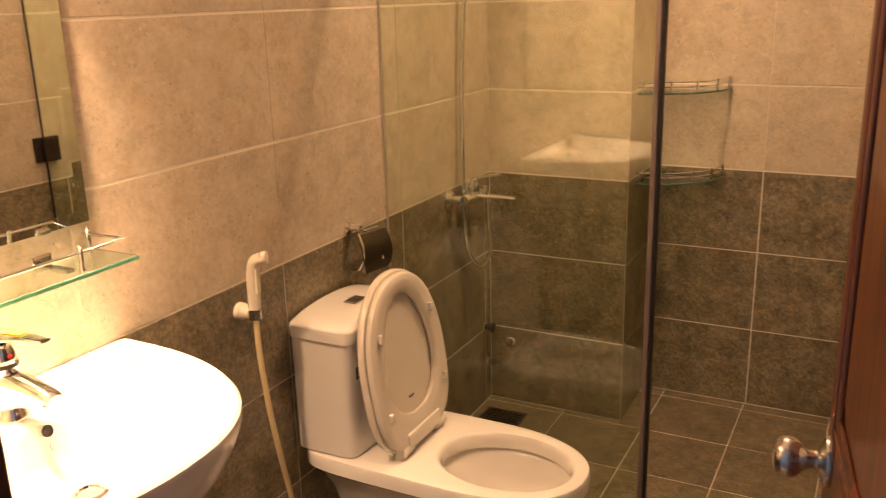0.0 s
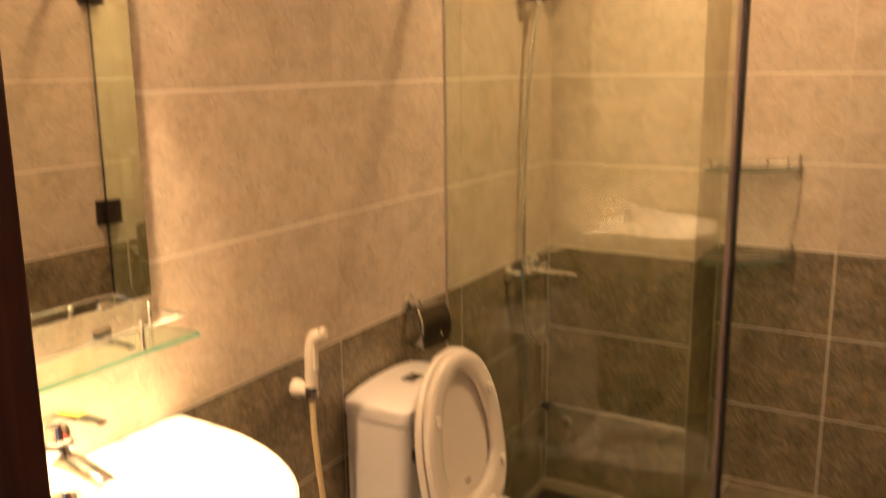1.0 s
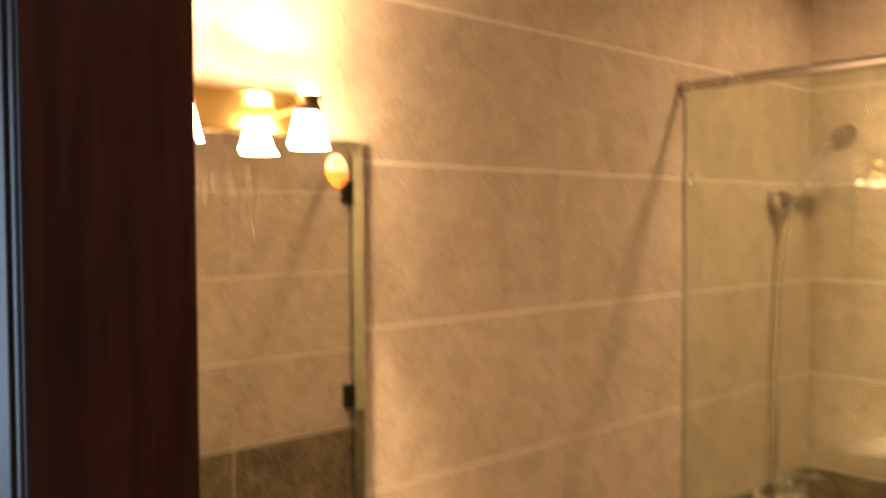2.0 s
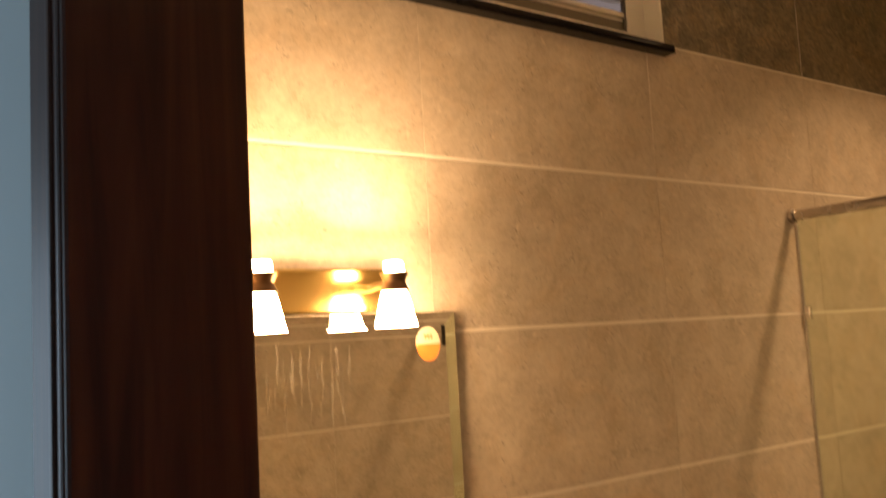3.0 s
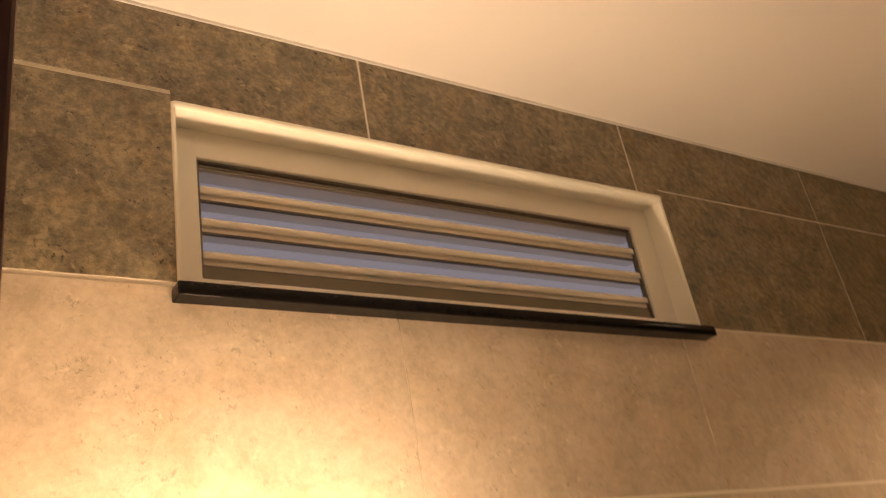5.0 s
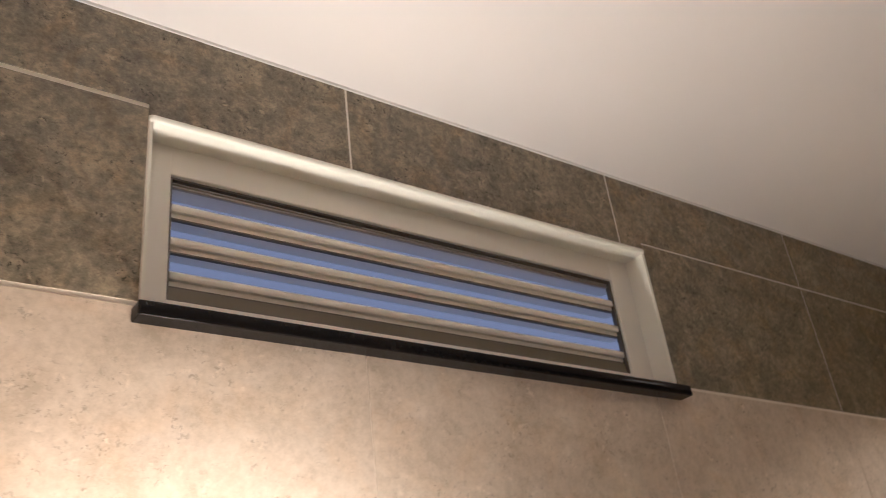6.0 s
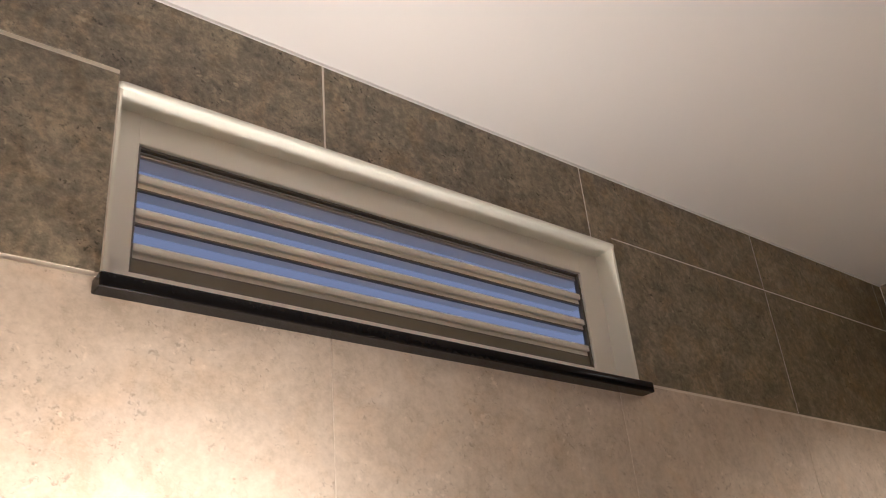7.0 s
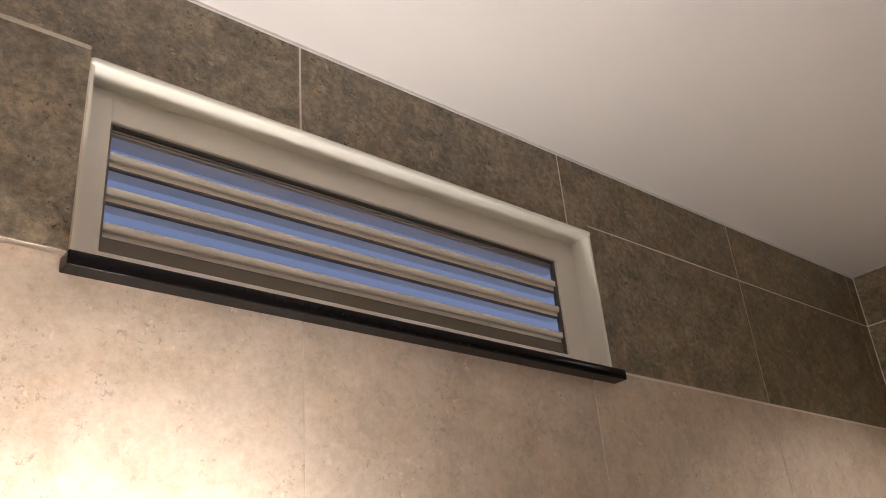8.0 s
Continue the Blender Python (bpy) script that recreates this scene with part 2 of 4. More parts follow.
def mesh_of(name, bm, mat, smooth=True):
    me = bpy.data.meshes.new(name)
    bmesh.ops.recalc_face_normals(bm, faces=bm.faces)
    for f in bm.faces:
        f.smooth = smooth
    for e in bm.edges:
        if len(e.link_faces) == 2:
            a, b = (f.calc_area() for f in e.link_faces)
            angle = e.calc_face_angle(0.0)
            # creases, and broad flat faces next to narrow bevels, keep their own normals
            e.smooth = angle < 0.66 and not (angle > 0.06 and max(a, b) > 14 * min(a, b))
    bm.to_mesh(me)
    bm.free()
    me.materials.append(mat)
    return me


def part(name, bm, mat, parent=None, label="", smooth=True):
    """Links a bmesh in world places as one mesh object, under parent where given."""
    ob = new(name, mesh_of(name, bm, mat, smooth))
    if parent is not None:
        ob.parent = parent
        w = Matrix.Identity(4)
        p = parent
        while p is not None:
            w = p.matrix_basis @ w
            p = p.parent
        ob.matrix_basis = w.inverted()
    return tagged(ob, label)


def box(x0, x1, y0, y1, z0, z1, bevel=0.0, seg=2, bm=None):
    own = bmesh.new()
    bmesh.ops.create_cube(own, size=1.0)
    for v in own.verts:
        v.co = Vector((x0 + (v.co.x + 0.5) * (x1 - x0), y0 + (v.co.y + 0.5) * (y1 - y0), z0 + (v.co.z + 0.5) * (z1 - z0)))
    if bevel:
        bmesh.ops.bevel(own, geom=own.edges[:], offset=bevel, segments=seg, affect="EDGES", profile=0.5)
    return merge(bm, own)


def merge(bm, own):
    if bm is None:
        return own
    me = bpy.data.meshes.new("tmp")
    own.to_mesh(me)
    own.free()
    bm.from_mesh(me)
    bpy.data.meshes.remove(me)
    return bm


def moved(bm, m):
    bmesh.ops.transform(bm, matrix=m, verts=bm.verts)
    return bm


def loft(loops, cap_a=True, cap_b=True, bm=None):
    """Closed loops of equal length joined in order."""
    own = bmesh.new()
    rings = [[own.verts.new(p) for p in lp] for lp in loops]
    n = len(rings[0])
    for a, b in zip(rings, rings[1:]):
        for i in range(n):
            own.faces.new((a[i], a[(i + 1) % n], b[(i + 1) % n], b[i]))
    if cap_a:
        own.faces.new(rings[0][::-1])
    if cap_b:
        own.faces.new(rings[-1])
    return merge(bm, own)


def lathe(profile, m=None, n=28, bm=None):
    """profile: (radius, height) up the z axis, closed at both ends."""
    loops = [[(r * math.cos(2 * math.pi * i / n), r * math.sin(2 * math.pi * i / n), h) for i in range(n)] for r, h in profile]
    own = loft(loops)
    if m is not None:
        moved(own, m)
    return merge(bm, own)


def along(a, b):
    """The pose at a whose z axis points to b."""
    return Matrix.Translation(a) @ (Vector(b) - Vector(a)).to_track_quat("Z", "Y").to_matrix().to_4x4()


def rod(a, b, r, n=16, bm=None, bevel=0.0):
    d = (Vector(b) - Vector(a)).length
    prof = [(r, 0), (r, d)] if not bevel else [(r - bevel, 0), (r, bevel), (r, d - bevel), (r - bevel, d)]
    return lathe(prof, along(a, b), n, bm)


def smooth_path(pts, steps=10):
    """A soft line through the points."""
    p = [Vector(q) for q in pts]
    p = [2 * p[0] - p[1]] + p + [2 * p[-1] - p[-2]]
    out = []
    for i in range(1, len(p) - 2):
        for k in range(steps):
            t = k / steps
            out.append(0.5 * (2 * p[i] + (p[i + 1] - p[i - 1]) * t + (2 * p[i - 1] - 5 * p[i] + 4 * p[i + 1] - p[i + 2]) * t * t
                              + (3 * p[i] - p[i - 1] - 3 * p[i + 1] + p[i + 2]) * t ** 3))
    return out + [p[-2]]


def tube(pts, r, n=12, bm=None, steps=10, ribs=0.0):
    line = smooth_path(pts, steps) if steps else [Vector(q) for q in pts]
    loops, up = [], None
    for i, c in enumerate(line):
        d = (line[min(i + 1, len(line) - 1)] - line[max(i - 1, 0)]).normalized()
        up = d.orthogonal().normalized() if up is None else (up - d * up.dot(d)).normalized()
        side = d.cross(up)
        rr = r * (1 + (ribs if i % 2 else 0))
        loops.append([c + rr * (math.cos(2 * math.pi * k / n) * up + math.sin(2 * math.pi * k / n) * side) for k in range(n)])
    return loft(loops, bm=bm)


def squircle(cx, cy, hx_neg, hx_pos, hy, z, n=56, e_neg=6.0, e_pos=2.2, e_side=None):
    """A closed outline round (cx, cy): blunt towards -x, rounded towards +x."""
    out = []
    for i in range(n):
        a = 2 * math.pi * i / n
        c, s = math.cos(a), math.sin(a)
        e = e_pos if c >= 0 else e_neg
        out.append((cx + (hx_pos if c >= 0 else hx_neg) * math.copysign(abs(c) ** (2 / e), c),
                    cy + hy * math.copysign(abs(s) ** (2 / e), s), z))
    return out


# ---- the room's shell ----
X1, Y0, Y1 = 1.50, 0.40, 3.15          # right wall, door wall, far wall
PX, PY = 0.52, 2.823                    # pipe chase: its side and front
T = 0.0011                              # tile thickness
WY0, WY1, WZ0, WZ1 = 0.67, 1.642, 2.40, 2.682   # window recess
JX0, JX1, DOOR_H = 0.60, 1.40, 2.30     # door opening

wall_parts = {}


def shell(name, boxes, mat, label):
    bm = None
    for b in boxes:
        bm = box(*b, bm=bm)
    ob = part(name, bm, mat, smooth=False)
    return tagged(ob, label, "wall" if name.startswith("wall") else name.split("_")[-1], kind="structure")


wall_left = shell("wall_left", [
    (-0.082, -T, Y0 - 0.12, WY0, 0, CEIL), (-0.082, -T, WY1, Y1 + 0.12, 0, CEIL),
    (-0.082, -T, WY0, WY1, 0, WZ0 - 0.03), (-0.082, -T, WY0, WY1, WZ1, CEIL)], GROUT, "tiled bathroom wall, beige above a dark stone band")
wall_far = shell("wall_far", [(-T, X1 + T, Y1 + T, Y1 + 0.12, 0, CEIL)], GROUT, "tiled end wall of the shower, beige over dark stone")
wall_right = shell("wall_right", [(X1 + T, X1 + 0.13, Y0 - 0.12, Y1 + 0.12, 0, CEIL)], GROUT, "tiled side wall, beige over dark stone")
pipe_chase = shell("wall_pipe_chase", [(-T, PX - T, PY + T, Y1 + T, 0, CEIL)], GROUT, "tiled pipe chase boxed into the shower corner")
wall_door = shell("wall_door", [(-T, JX0 - 0.03, Y0 - 0.12, Y0 - T, 0, CEIL), (JX1 + 0.03, X1 + T, Y0 - 0.12, Y0 - T, 0, CEIL),
                                (JX0 - 0.03, JX1 + 0.03, Y0 - 0.12, Y0 - T, DOOR_H + 0.03, CEIL)], GROUT, "tiled wall round the bathroom doorway")
ceiling = tagged(part("ceiling", box(-0.082, X1 + 0.13, Y0 - 0.12, Y1 + 0.12, CEIL, CEIL + 0.1), CEILING_PAINT, smooth=False),
                 "plain white painted ceiling", "ceiling", kind="structure")
floor = tagged(part("floor", box(-0.082, X1 + 0.13, Y0 - 0.12, Y1 + 0.12, -0.12, -T), GROUT, smooth=False),
               "dark stone tiled bathroom floor with pale joints", "floor", kind="structure")
cove = tagged(part("trim_ceiling", box(0.0, 0.0025, Y0, PY, CEIL - 0.0055, CEIL - 0.0002), CEILING_PAINT, smooth=False), "white paint line along the ceiling edge", "trim", kind="structure")

# hall outside the doorway, lit by its own window
for k, b in enumerate([(-1.6, -0.082, Y0 - 0.12, Y0, 0, 2.9), (X1 + 0.13, 2.6, Y0 - 0.12, Y0, 0, 2.9), (-1.72, -1.6, -2.6, -1.9, 0, 2.9), (-1.72, -1.6, -0.3, Y0, 0, 2.9), (-1.72, -1.6, -1.9, -0.3, 0, 0.8), (-1.72, -1.6, -1.9, -0.3, 2.2, 2.9), (2.6, 2.72, -2.6, Y0, 0, 2.9),
                           (-1.72, 2.72, -2.6, -2.48, 0, 2.9),
                           (-0.082, JX0 - 0.03, Y0 - 0.1240, Y0 - 0.1205, 0, 2.9), (JX1 + 0.03, X1 + 0.13, Y0 - 0.1240, Y0 - 0.1205, 0, 2.9), (JX0 - 0.03, JX1 + 0.03, Y0 - 0.1240, Y0 - 0.1205, DOOR_H + 0.03, 2.9)]):
    shell(f"wall_hall_{k + 1}", [b], HALL_PAINT, "pale blue-grey painted hall wall")
tagged(part("floor_hall", box(-1.72, 2.72, -2.6, Y0 - 0.12, -0.12, -0.004), HALL_FLOOR, smooth=False), "plain stone hall floor", "floor", kind="structure")
tagged(part("ceiling_hall", box(-1.72, 2.72, -2.6, Y0 - 0.13, 2.9, 3.0), CEILING_PAINT, smooth=False), "plain white hall ceiling", "ceiling", kind="structure")

# ---- doorway: frame, casing and leaf ----
door_frame = thing("door_frame", "dark stained wooden door frame with a moulded casing", "door frame", (JX0, Y0 - 0.06, 0), kind="structure")
for side, xa, xb in ((1, JX0 - 0.03, JX0), (-1, JX1, JX1 + 0.03)):
    part("jamb", box(xa, xb, Y0 - 0.134, Y0 - 0.002, 0, DOOR_H, 0.003), JAMB_WOOD, door_frame)
    sx = JX0 if side > 0 else JX1
    ca, cb = (sx - 0.094, sx - 0.004) if side > 0 else (sx + 0.004, sx + 0.094)
    bm = box(ca, cb, Y0 - 0.136, Y0 - 0.1242, 0, DOOR_H + 0.08, 0.003)
    for k in ((0.80,) if side > 0 else (0.20,)):
        xc = ca + (cb - ca) * k
        bm = box(xc - 0.005, xc + 0.005, Y0 - 0.139, Y0 - 0.134, 0, DOOR_H + 0.07, 0.002, bm=bm)
    part("casing", bm, JAMB_WOOD, door_frame)
part("head", box(JX0 - 0.03, JX1 + 0.03, Y0 - 0.134, Y0 + 0.004, DOOR_H, DOOR_H + 0.03, 0.003), JAMB_WOOD, door_frame)
part("casing", box(JX0 - 0.006, JX1 + 0.006, Y0 - 0.136, Y0 - 0.1242, DOOR_H + 0.005, DOOR_H + 0.08, 0.004), JAMB_WOOD, door_frame)

# leaf built closed along +x from the hinge, then swung open; its inner face looks along -y when closed
LEAF_W, LEAF_H, LEAF_T = 0.765, 2.24, 0.04
HINGE, SWING = (1.394, 0.33, 0.0), 98.2
leaf_pose = Matrix.Translation(HINGE) @ Matrix.Rotation(radians(SWING), 4, "Z")
door = thing("door", "open reddish wooden panel door with a round steel knob", "door", kind="structure")


def leaf_part(name, bm, mat, parent, label=""):
    return part(name, moved(bm, leaf_pose), mat, parent, label)


def frame_bars(x0, x1, z0, z1, w, ya, yb, bevel):
    bm = box(x0, x0 + w, ya, yb, z0, z1, bevel)
    bm = box(x1 - w, x1, ya, yb, z0, z1, bevel, bm=bm)
    d = min(0.0006, (yb - ya) * 0.1)
    bm = box(x0 + w - bevel, x1 - w + bevel, ya + d, yb - d, z0 + d, z0 + w, bevel, bm=bm)
    return box(x0 + w - bevel, x1 - w + bevel, ya + d, yb - d, z1 - w, z1 - d, bevel, bm=bm)


leaf = leaf_part("leaf", box(0, LEAF_W, -LEAF_T / 2, LEAF_T / 2, 0.012, LEAF_H, 0.003), DOOR_WOOD, door)
for z0, z1 in ((1.005, 2.13), (0.16, 0.86)):
    for s in (-1, 1):
        a, b = sorted((s * LEAF_T / 2, s * (LEAF_T / 2 + 0.010)))
        leaf_part("moulding", frame_bars(0.115, LEAF_W - 0.095, z0, z1, 0.020, a - 0.002, b, 0.006), DOOR_WOOD, leaf, "raised moulding round a door panel")
        leaf_part("inner_moulding", frame_bars(0.137, LEAF_W - 0.117, z0 + 0.022, z1 - 0.022, 0.018, a - 0.001, b - 0.003, 0.005), DOOR_WOOD, leaf)
        a, b = sorted((s * (LEAF_T / 2 - 0.002), s * (LEAF_T / 2 + 0.006)))
        leaf_part("panel", box(0.185, LEAF_W - 0.165, a, b, z0 + 0.07, z1 - 0.07, 0.006), DOOR_WOOD, leaf)
for s in (-1, 1):
    base = Vector((LEAF_W - 0.058, s * LEAF_T / 2, 0.950))
    kn = along(base, base + Vector((0, s, 0)))
    knob = leaf_part("knob", lathe([(0.0315, 0), (0.0325, 0.003), (0.031, 0.008), (0.022, 0.012), (0.0125, 0.016), (0.0115, 0.026), (0.014, 0.031), (0.021, 0.036), (0.0255, 0.043),
                                    (0.0268, 0.051), (0.025, 0.060), (0.019, 0.066), (0.009, 0.069), (0.002, 0.0695)], kn, 36), STEEL, door, "brushed steel ball knob")

# ---- window with fixed slats high in the wall ----
window = thing("window_1", "cream louvred vent window in a white painted recess", "window", (-0.06, 1.15, WZ0), kind="structure")
FX = -0.042
bm = box(-0.080, 0.001, WY0, WY0 + 0.004, WZ0 - 0.02, WZ1)
bm = box(-0.080, 0.0025, WY1 - 0.006, WY1 + 0.001, WZ0 - 0.02, WZ1, 0.002, bm=bm)
part("reveal", bm, REVEAL_PAINT, window, "glossy cream painted recess sides")
part("reveal", box(-0.080, 0.006, WY0 - 0.002, WY1 + 0.001, WZ1 - 0.0085, WZ1 + 0.0035, 0.0055, 4), REVEAL_PAINT, window, "thick rounded paint edge over the recess")
OY0, OY1, OZ0, OZ1 = WY0 + 0.046, WY1 - 0.060, WZ0 + 0.034, WZ1 - 0.055
bm = box(FX - 0.020, FX, WY0 + 0.004, OY0, WZ0 - 0.005, WZ1 - 0.006, 0.002)
bm = box(FX - 0.020, FX, OY1, WY1 - 0.005, WZ0 - 0.005, WZ1 - 0.006, 0.002, bm=bm)
bm = box(FX - 0.0195, FX - 0.0005, OY0 - 0.002, OY1 + 0.002, OZ1, WZ1 - 0.006, 0.002, bm=bm)
part("window_frame", box(FX - 0.0195, FX - 0.0005, OY0 - 0.002, OY1 + 0.002, WZ0 - 0.005, OZ0, 0.002, bm=bm), FRAME_PAINT, window)
o = part("track", frame_bars(OY0, OY1, OZ0, OZ1, 0.004, 0.005, 0.016, 0.0008), TRACK_AND_SHADE, window, "thin dark inner track")
o.matrix_basis = o.matrix_basis @ Matrix(((0, -1, 0, FX), (1, 0, 0, 0), (0, 0, 1, 0), (0, 0, 0, 1)))
for z in (2.466, 2.5185, 2.571):
    # blade: broad front lip, a set-back strip under it and a thin web that climbs outwards
    bm = box(FX - 0.018, FX - 0.006, OY0 + 0.004, OY1 - 0.004, z + 0.001, z + 0.0132, 0.002)
    bm = box(FX - 0.019, FX - 0.012, OY0 + 0.004, OY1 - 0.004, z - 0.0065, z + 0.0015, 0.001, bm=bm)
    web = moved(box(-0.070, -0.008, OY0 - 0.038, OY1 + 0.050, -0.0012, 0.0012), Matrix.Translation((FX - 0.014, 0, z + 0.002)) @ Matrix.Rotation(radians(13), 4, "Y"))
    merge(bm, web)
    slat = part("slat", bm, SLAT_PAINT, window)
    # added dark strip that draws the shadow line below the blade's lip
    part("gasket", box(FX - 0.018, FX - 0.0115, OY0 + 0.004, OY1 - 0.004, z - 0.0090, z - 0.0066), TRACK_AND_SHADE, slat, "thin dark strip painting the shadow line under the blade")
for k in range(2):
    part("top_bead", box(FX - 0.018, FX - 0.011, OY0 + 0.004, OY1 - 0.004, OZ1 - 0.0130 + 0.005 * k, OZ1 - 0.0102 + 0.005 * k, 0.0006), TRACK_LIGHT, window, "thin grey bead at the head of the louvre")
part("head_blade", moved(box(-0.070, -0.008, OY0 - 0.038, OY1 + 0.050, -0.0012, 0.0012), Matrix.Translation((FX - 0.014, 0, OZ1 - 0.0045)) @ Matrix.Rotation(radians(13), 4, "Y")), SLAT_PAINT, window)
# the rail's darkness is painted shade
part("bottom_rail", box(FX - 0.019, FX - 0.010, OY0 + 0.004, OY1 - 0.004, OZ0 + 0.003, OZ0 + 0.0225, 0.001), RAIL_IN_SHADE, window, "bottom rail with its shade painted in as dark olive")
sill = tagged(part("window_sill", box(-0.06, 0.028, WY0 - 0.010, WY1 + 0.004, WZ0 - 0.026, WZ0 - 0.007, 0.0022, 2), GRANITE), "black polished granite window sill", "sill", kind="structure")

# ---- wash corner ----
CY = 0.745                                # middle of basin, mirror and lamp
basin = thing("wash_basin", "white porcelain wall-hung wash basin with a rounded front", "basin", (0.0, CY, 0.89))
RIM = 0.897


def d_outline(scale_u, scale_v, z, shift=0.0):
    return [(max(0.002, x + shift), y, zz) for x, y, zz in squircle(0.03, CY, 0.028, 0.435 * scale_u, 0.325 * scale_v, z, 72, 9.0, 2.35)]


def bowl_outline(scale, z, shift=0.0):
    return [(x + shift, y, zz) for x, y, zz in squircle(0.285, CY, 0.127 * scale, 0.146 * scale, 0.252 * scale, z, 72, 2.8, 2.2)]


part("bowl", loft([d_outline(0.40, 0.42, 0.66), d_outline(0.66, 0.68, 0.70), d_outline(0.85, 0.86, 0.76), d_outline(0.95, 0.955, 0.82), d_outline(0.985, 0.99, 0.858),
                   d_outline(1.0, 1.0, RIM - 0.012), d_outline(0.996, 0.998, RIM - 0.004), d_outline(0.982, 0.988, RIM), bowl_outline(1.02, RIM - 0.002), bowl_outline(0.985, RIM - 0.008),
                   bowl_outline(0.95, RIM - 0.026), bowl_outline(0.84, RIM - 0.060, -0.006), bowl_outline(0.62, RIM - 0.084, -0.016), bowl_outline(0.30, RIM - 0.095, -0.026), bowl_outline(0.08, RIM - 0.098, -0.028)]),
     PORCELAIN, basin)
part("drain", lathe([(0.012, 0), (0.024, 0.0), (0.027, 0.003), (0.021, 0.005), (0.019, 0.002), (0.004, 0.002)], pose(0.257, CY, RIM - 0.0985)), CHROME, basin, "chrome basin drain")
part("overflow_ring", lathe([(0.0098, -0.004), (0.0098, 0.002), (0.008, 0.003), (0.007, 0.0), (0.003, 0.0)], along((0.1630, CY + 0.012, RIM - 0.017), (0.27, CY + 0.012, RIM + 0.012))), RUBBER, basin, "dark overflow hole")
part("maker_mark", moved(tube([(0.0065 * math.cos(a), 0.0065 * math.sin(a), 0) for a in [2 * math.pi * k / 20 for k in range(20)]], 0.0006, 6, steps=0), along((0.1765, CY + 0.010, RIM - 0.039), (0.27, CY + 0.010, RIM + 0.005))), BLUE_PRINT, basin, "small blue printed ring mark")

tap = thing("basin_tap", "chrome single-lever basin tap with a yellow sticker on its lever", "tap", (0.075, CY, RIM))
TX, TZ = 0.100, RIM + 0.018
part("body", lathe([(0.028, -0.019), (0.028, -0.013), (0.0235, -0.006), (0.022, 0.012), (0.021, 0.067), (0.023, 0.072), (0.023, 0.078), (0.021, 0.080), (0.021, 0.094), (0.017, 0.104), (0.005, 0.108)], pose(TX, CY, TZ)), CHROME, tap)
part("band", lathe([(0.0225, 0), (0.0238, 0.001), (0.0238, 0.007), (0.0225, 0.008)], pose(TX, CY, TZ + 0.070)), RUBBER, tap, "dark band round the tap body")
part("spout", loft([[(TX + u, CY + w * math.cos(a), TZ + z + h * math.sin(a)) for a in [2 * math.pi * k / 16 for k in range(16)]]
                    for u, z, w, h in ((0.0, 0.046, 0.020, 0.022), (0.035, 0.046, 0.020, 0.018), (0.080, 0.040, 0.018, 0.014), (0.104, 0.035, 0.0165, 0.012), (0.112, 0.031, 0.015, 0.010))]), CHROME, tap)
part("aerator", lathe([(0.010, 0), (0.0115, 0.002), (0.0115, 0.016), (0.010, 0.018)], pose(TX + 0.098, CY, TZ + 0.012)), CHROME, tap)
lever = part("lever", loft([[(TX + u, CY + w * math.cos(a), TZ + z + h * math.sin(a)) for a in [2 * math.pi * k / 16 for k in range(16)]]
                            for u, z, w, h in ((-0.022, 0.106, 0.013, 0.008), (-0.005, 0.114, 0.020, 0.012), (0.03, 0.124, 0.019, 0.008), (0.075, 0.129, 0.014, 0.005), (0.110, 0.130, 0.009, 0.003))]), CHROME, tap)
part("sticker", moved(box(-0.024, 0.024, -0.009, 0.009, 0, 0.001), pose(TX + 0.040, CY, TZ + 0.1330, 0, -4, 0)), YELLOW, lever, "yellow paper sticker")
part("temperature_mark", lathe([(0.004, 0), (0.004, 0.001)], along((TX + 0.0205, CY, TZ + 0.090), (TX + 0.05, CY, TZ + 0.093)), 14), RED, tap, "small red temperature dot")

# mirror and what sticks to it
MY0, MY1, MZ0, MZ1 = 2 * CY - 1.015, 1.015, 1.147, 1.833
mirror = thing("wall_mirror", "frameless wall mirror with a bright edge and dried splashes", "mirror", (0.0, CY, MZ0))
part("backing", box(0.0, 0.013, MY0 + 0.004, MY1 - 0.004, MZ0 + 0.004, MZ1 - 0.004), MIRROR_EDGE, mirror, "dark mirror backing")
own = bmesh.new()
bev = 0.022
rings = []
for inset, xx in ((0.0, 0.0132), (0.0, 0.0170), (bev, 0.0188)):
    rings.append([own.verts.new((xx, y, z)) for y, z in ((MY0 + inset, MZ0 + inset), (MY1 - inset, MZ0 + inset), (MY1 - inset, MZ1 - inset), (MY0 + inset, MZ1 - inset))])
for a, b in zip(rings, rings[1:]):
    for i in range(4):
        own.faces.new((a[i], a[(i + 1) % 4], b[(i + 1) % 4], b[i]))
own.faces.new(rings[-1])
own.faces.new(rings[0][::-1])
part("plate", own, MIRROR, mirror, "silvered glass", smooth=False)
for y, z in ((MY1 - 0.10, MZ0 - 0.001), (MY0 + 0.10, MZ0 - 0.001), (MY1 - 0.10, MZ1 - 0.008), (MY0 + 0.10, MZ1 - 0.008)):
    part("clip", box(0.010, 0.024, y - 0.012, y + 0.012, z, z + 0.010, 0.002), CHROME, mirror, "small chrome mirror clip")
rng = random.Random(4)
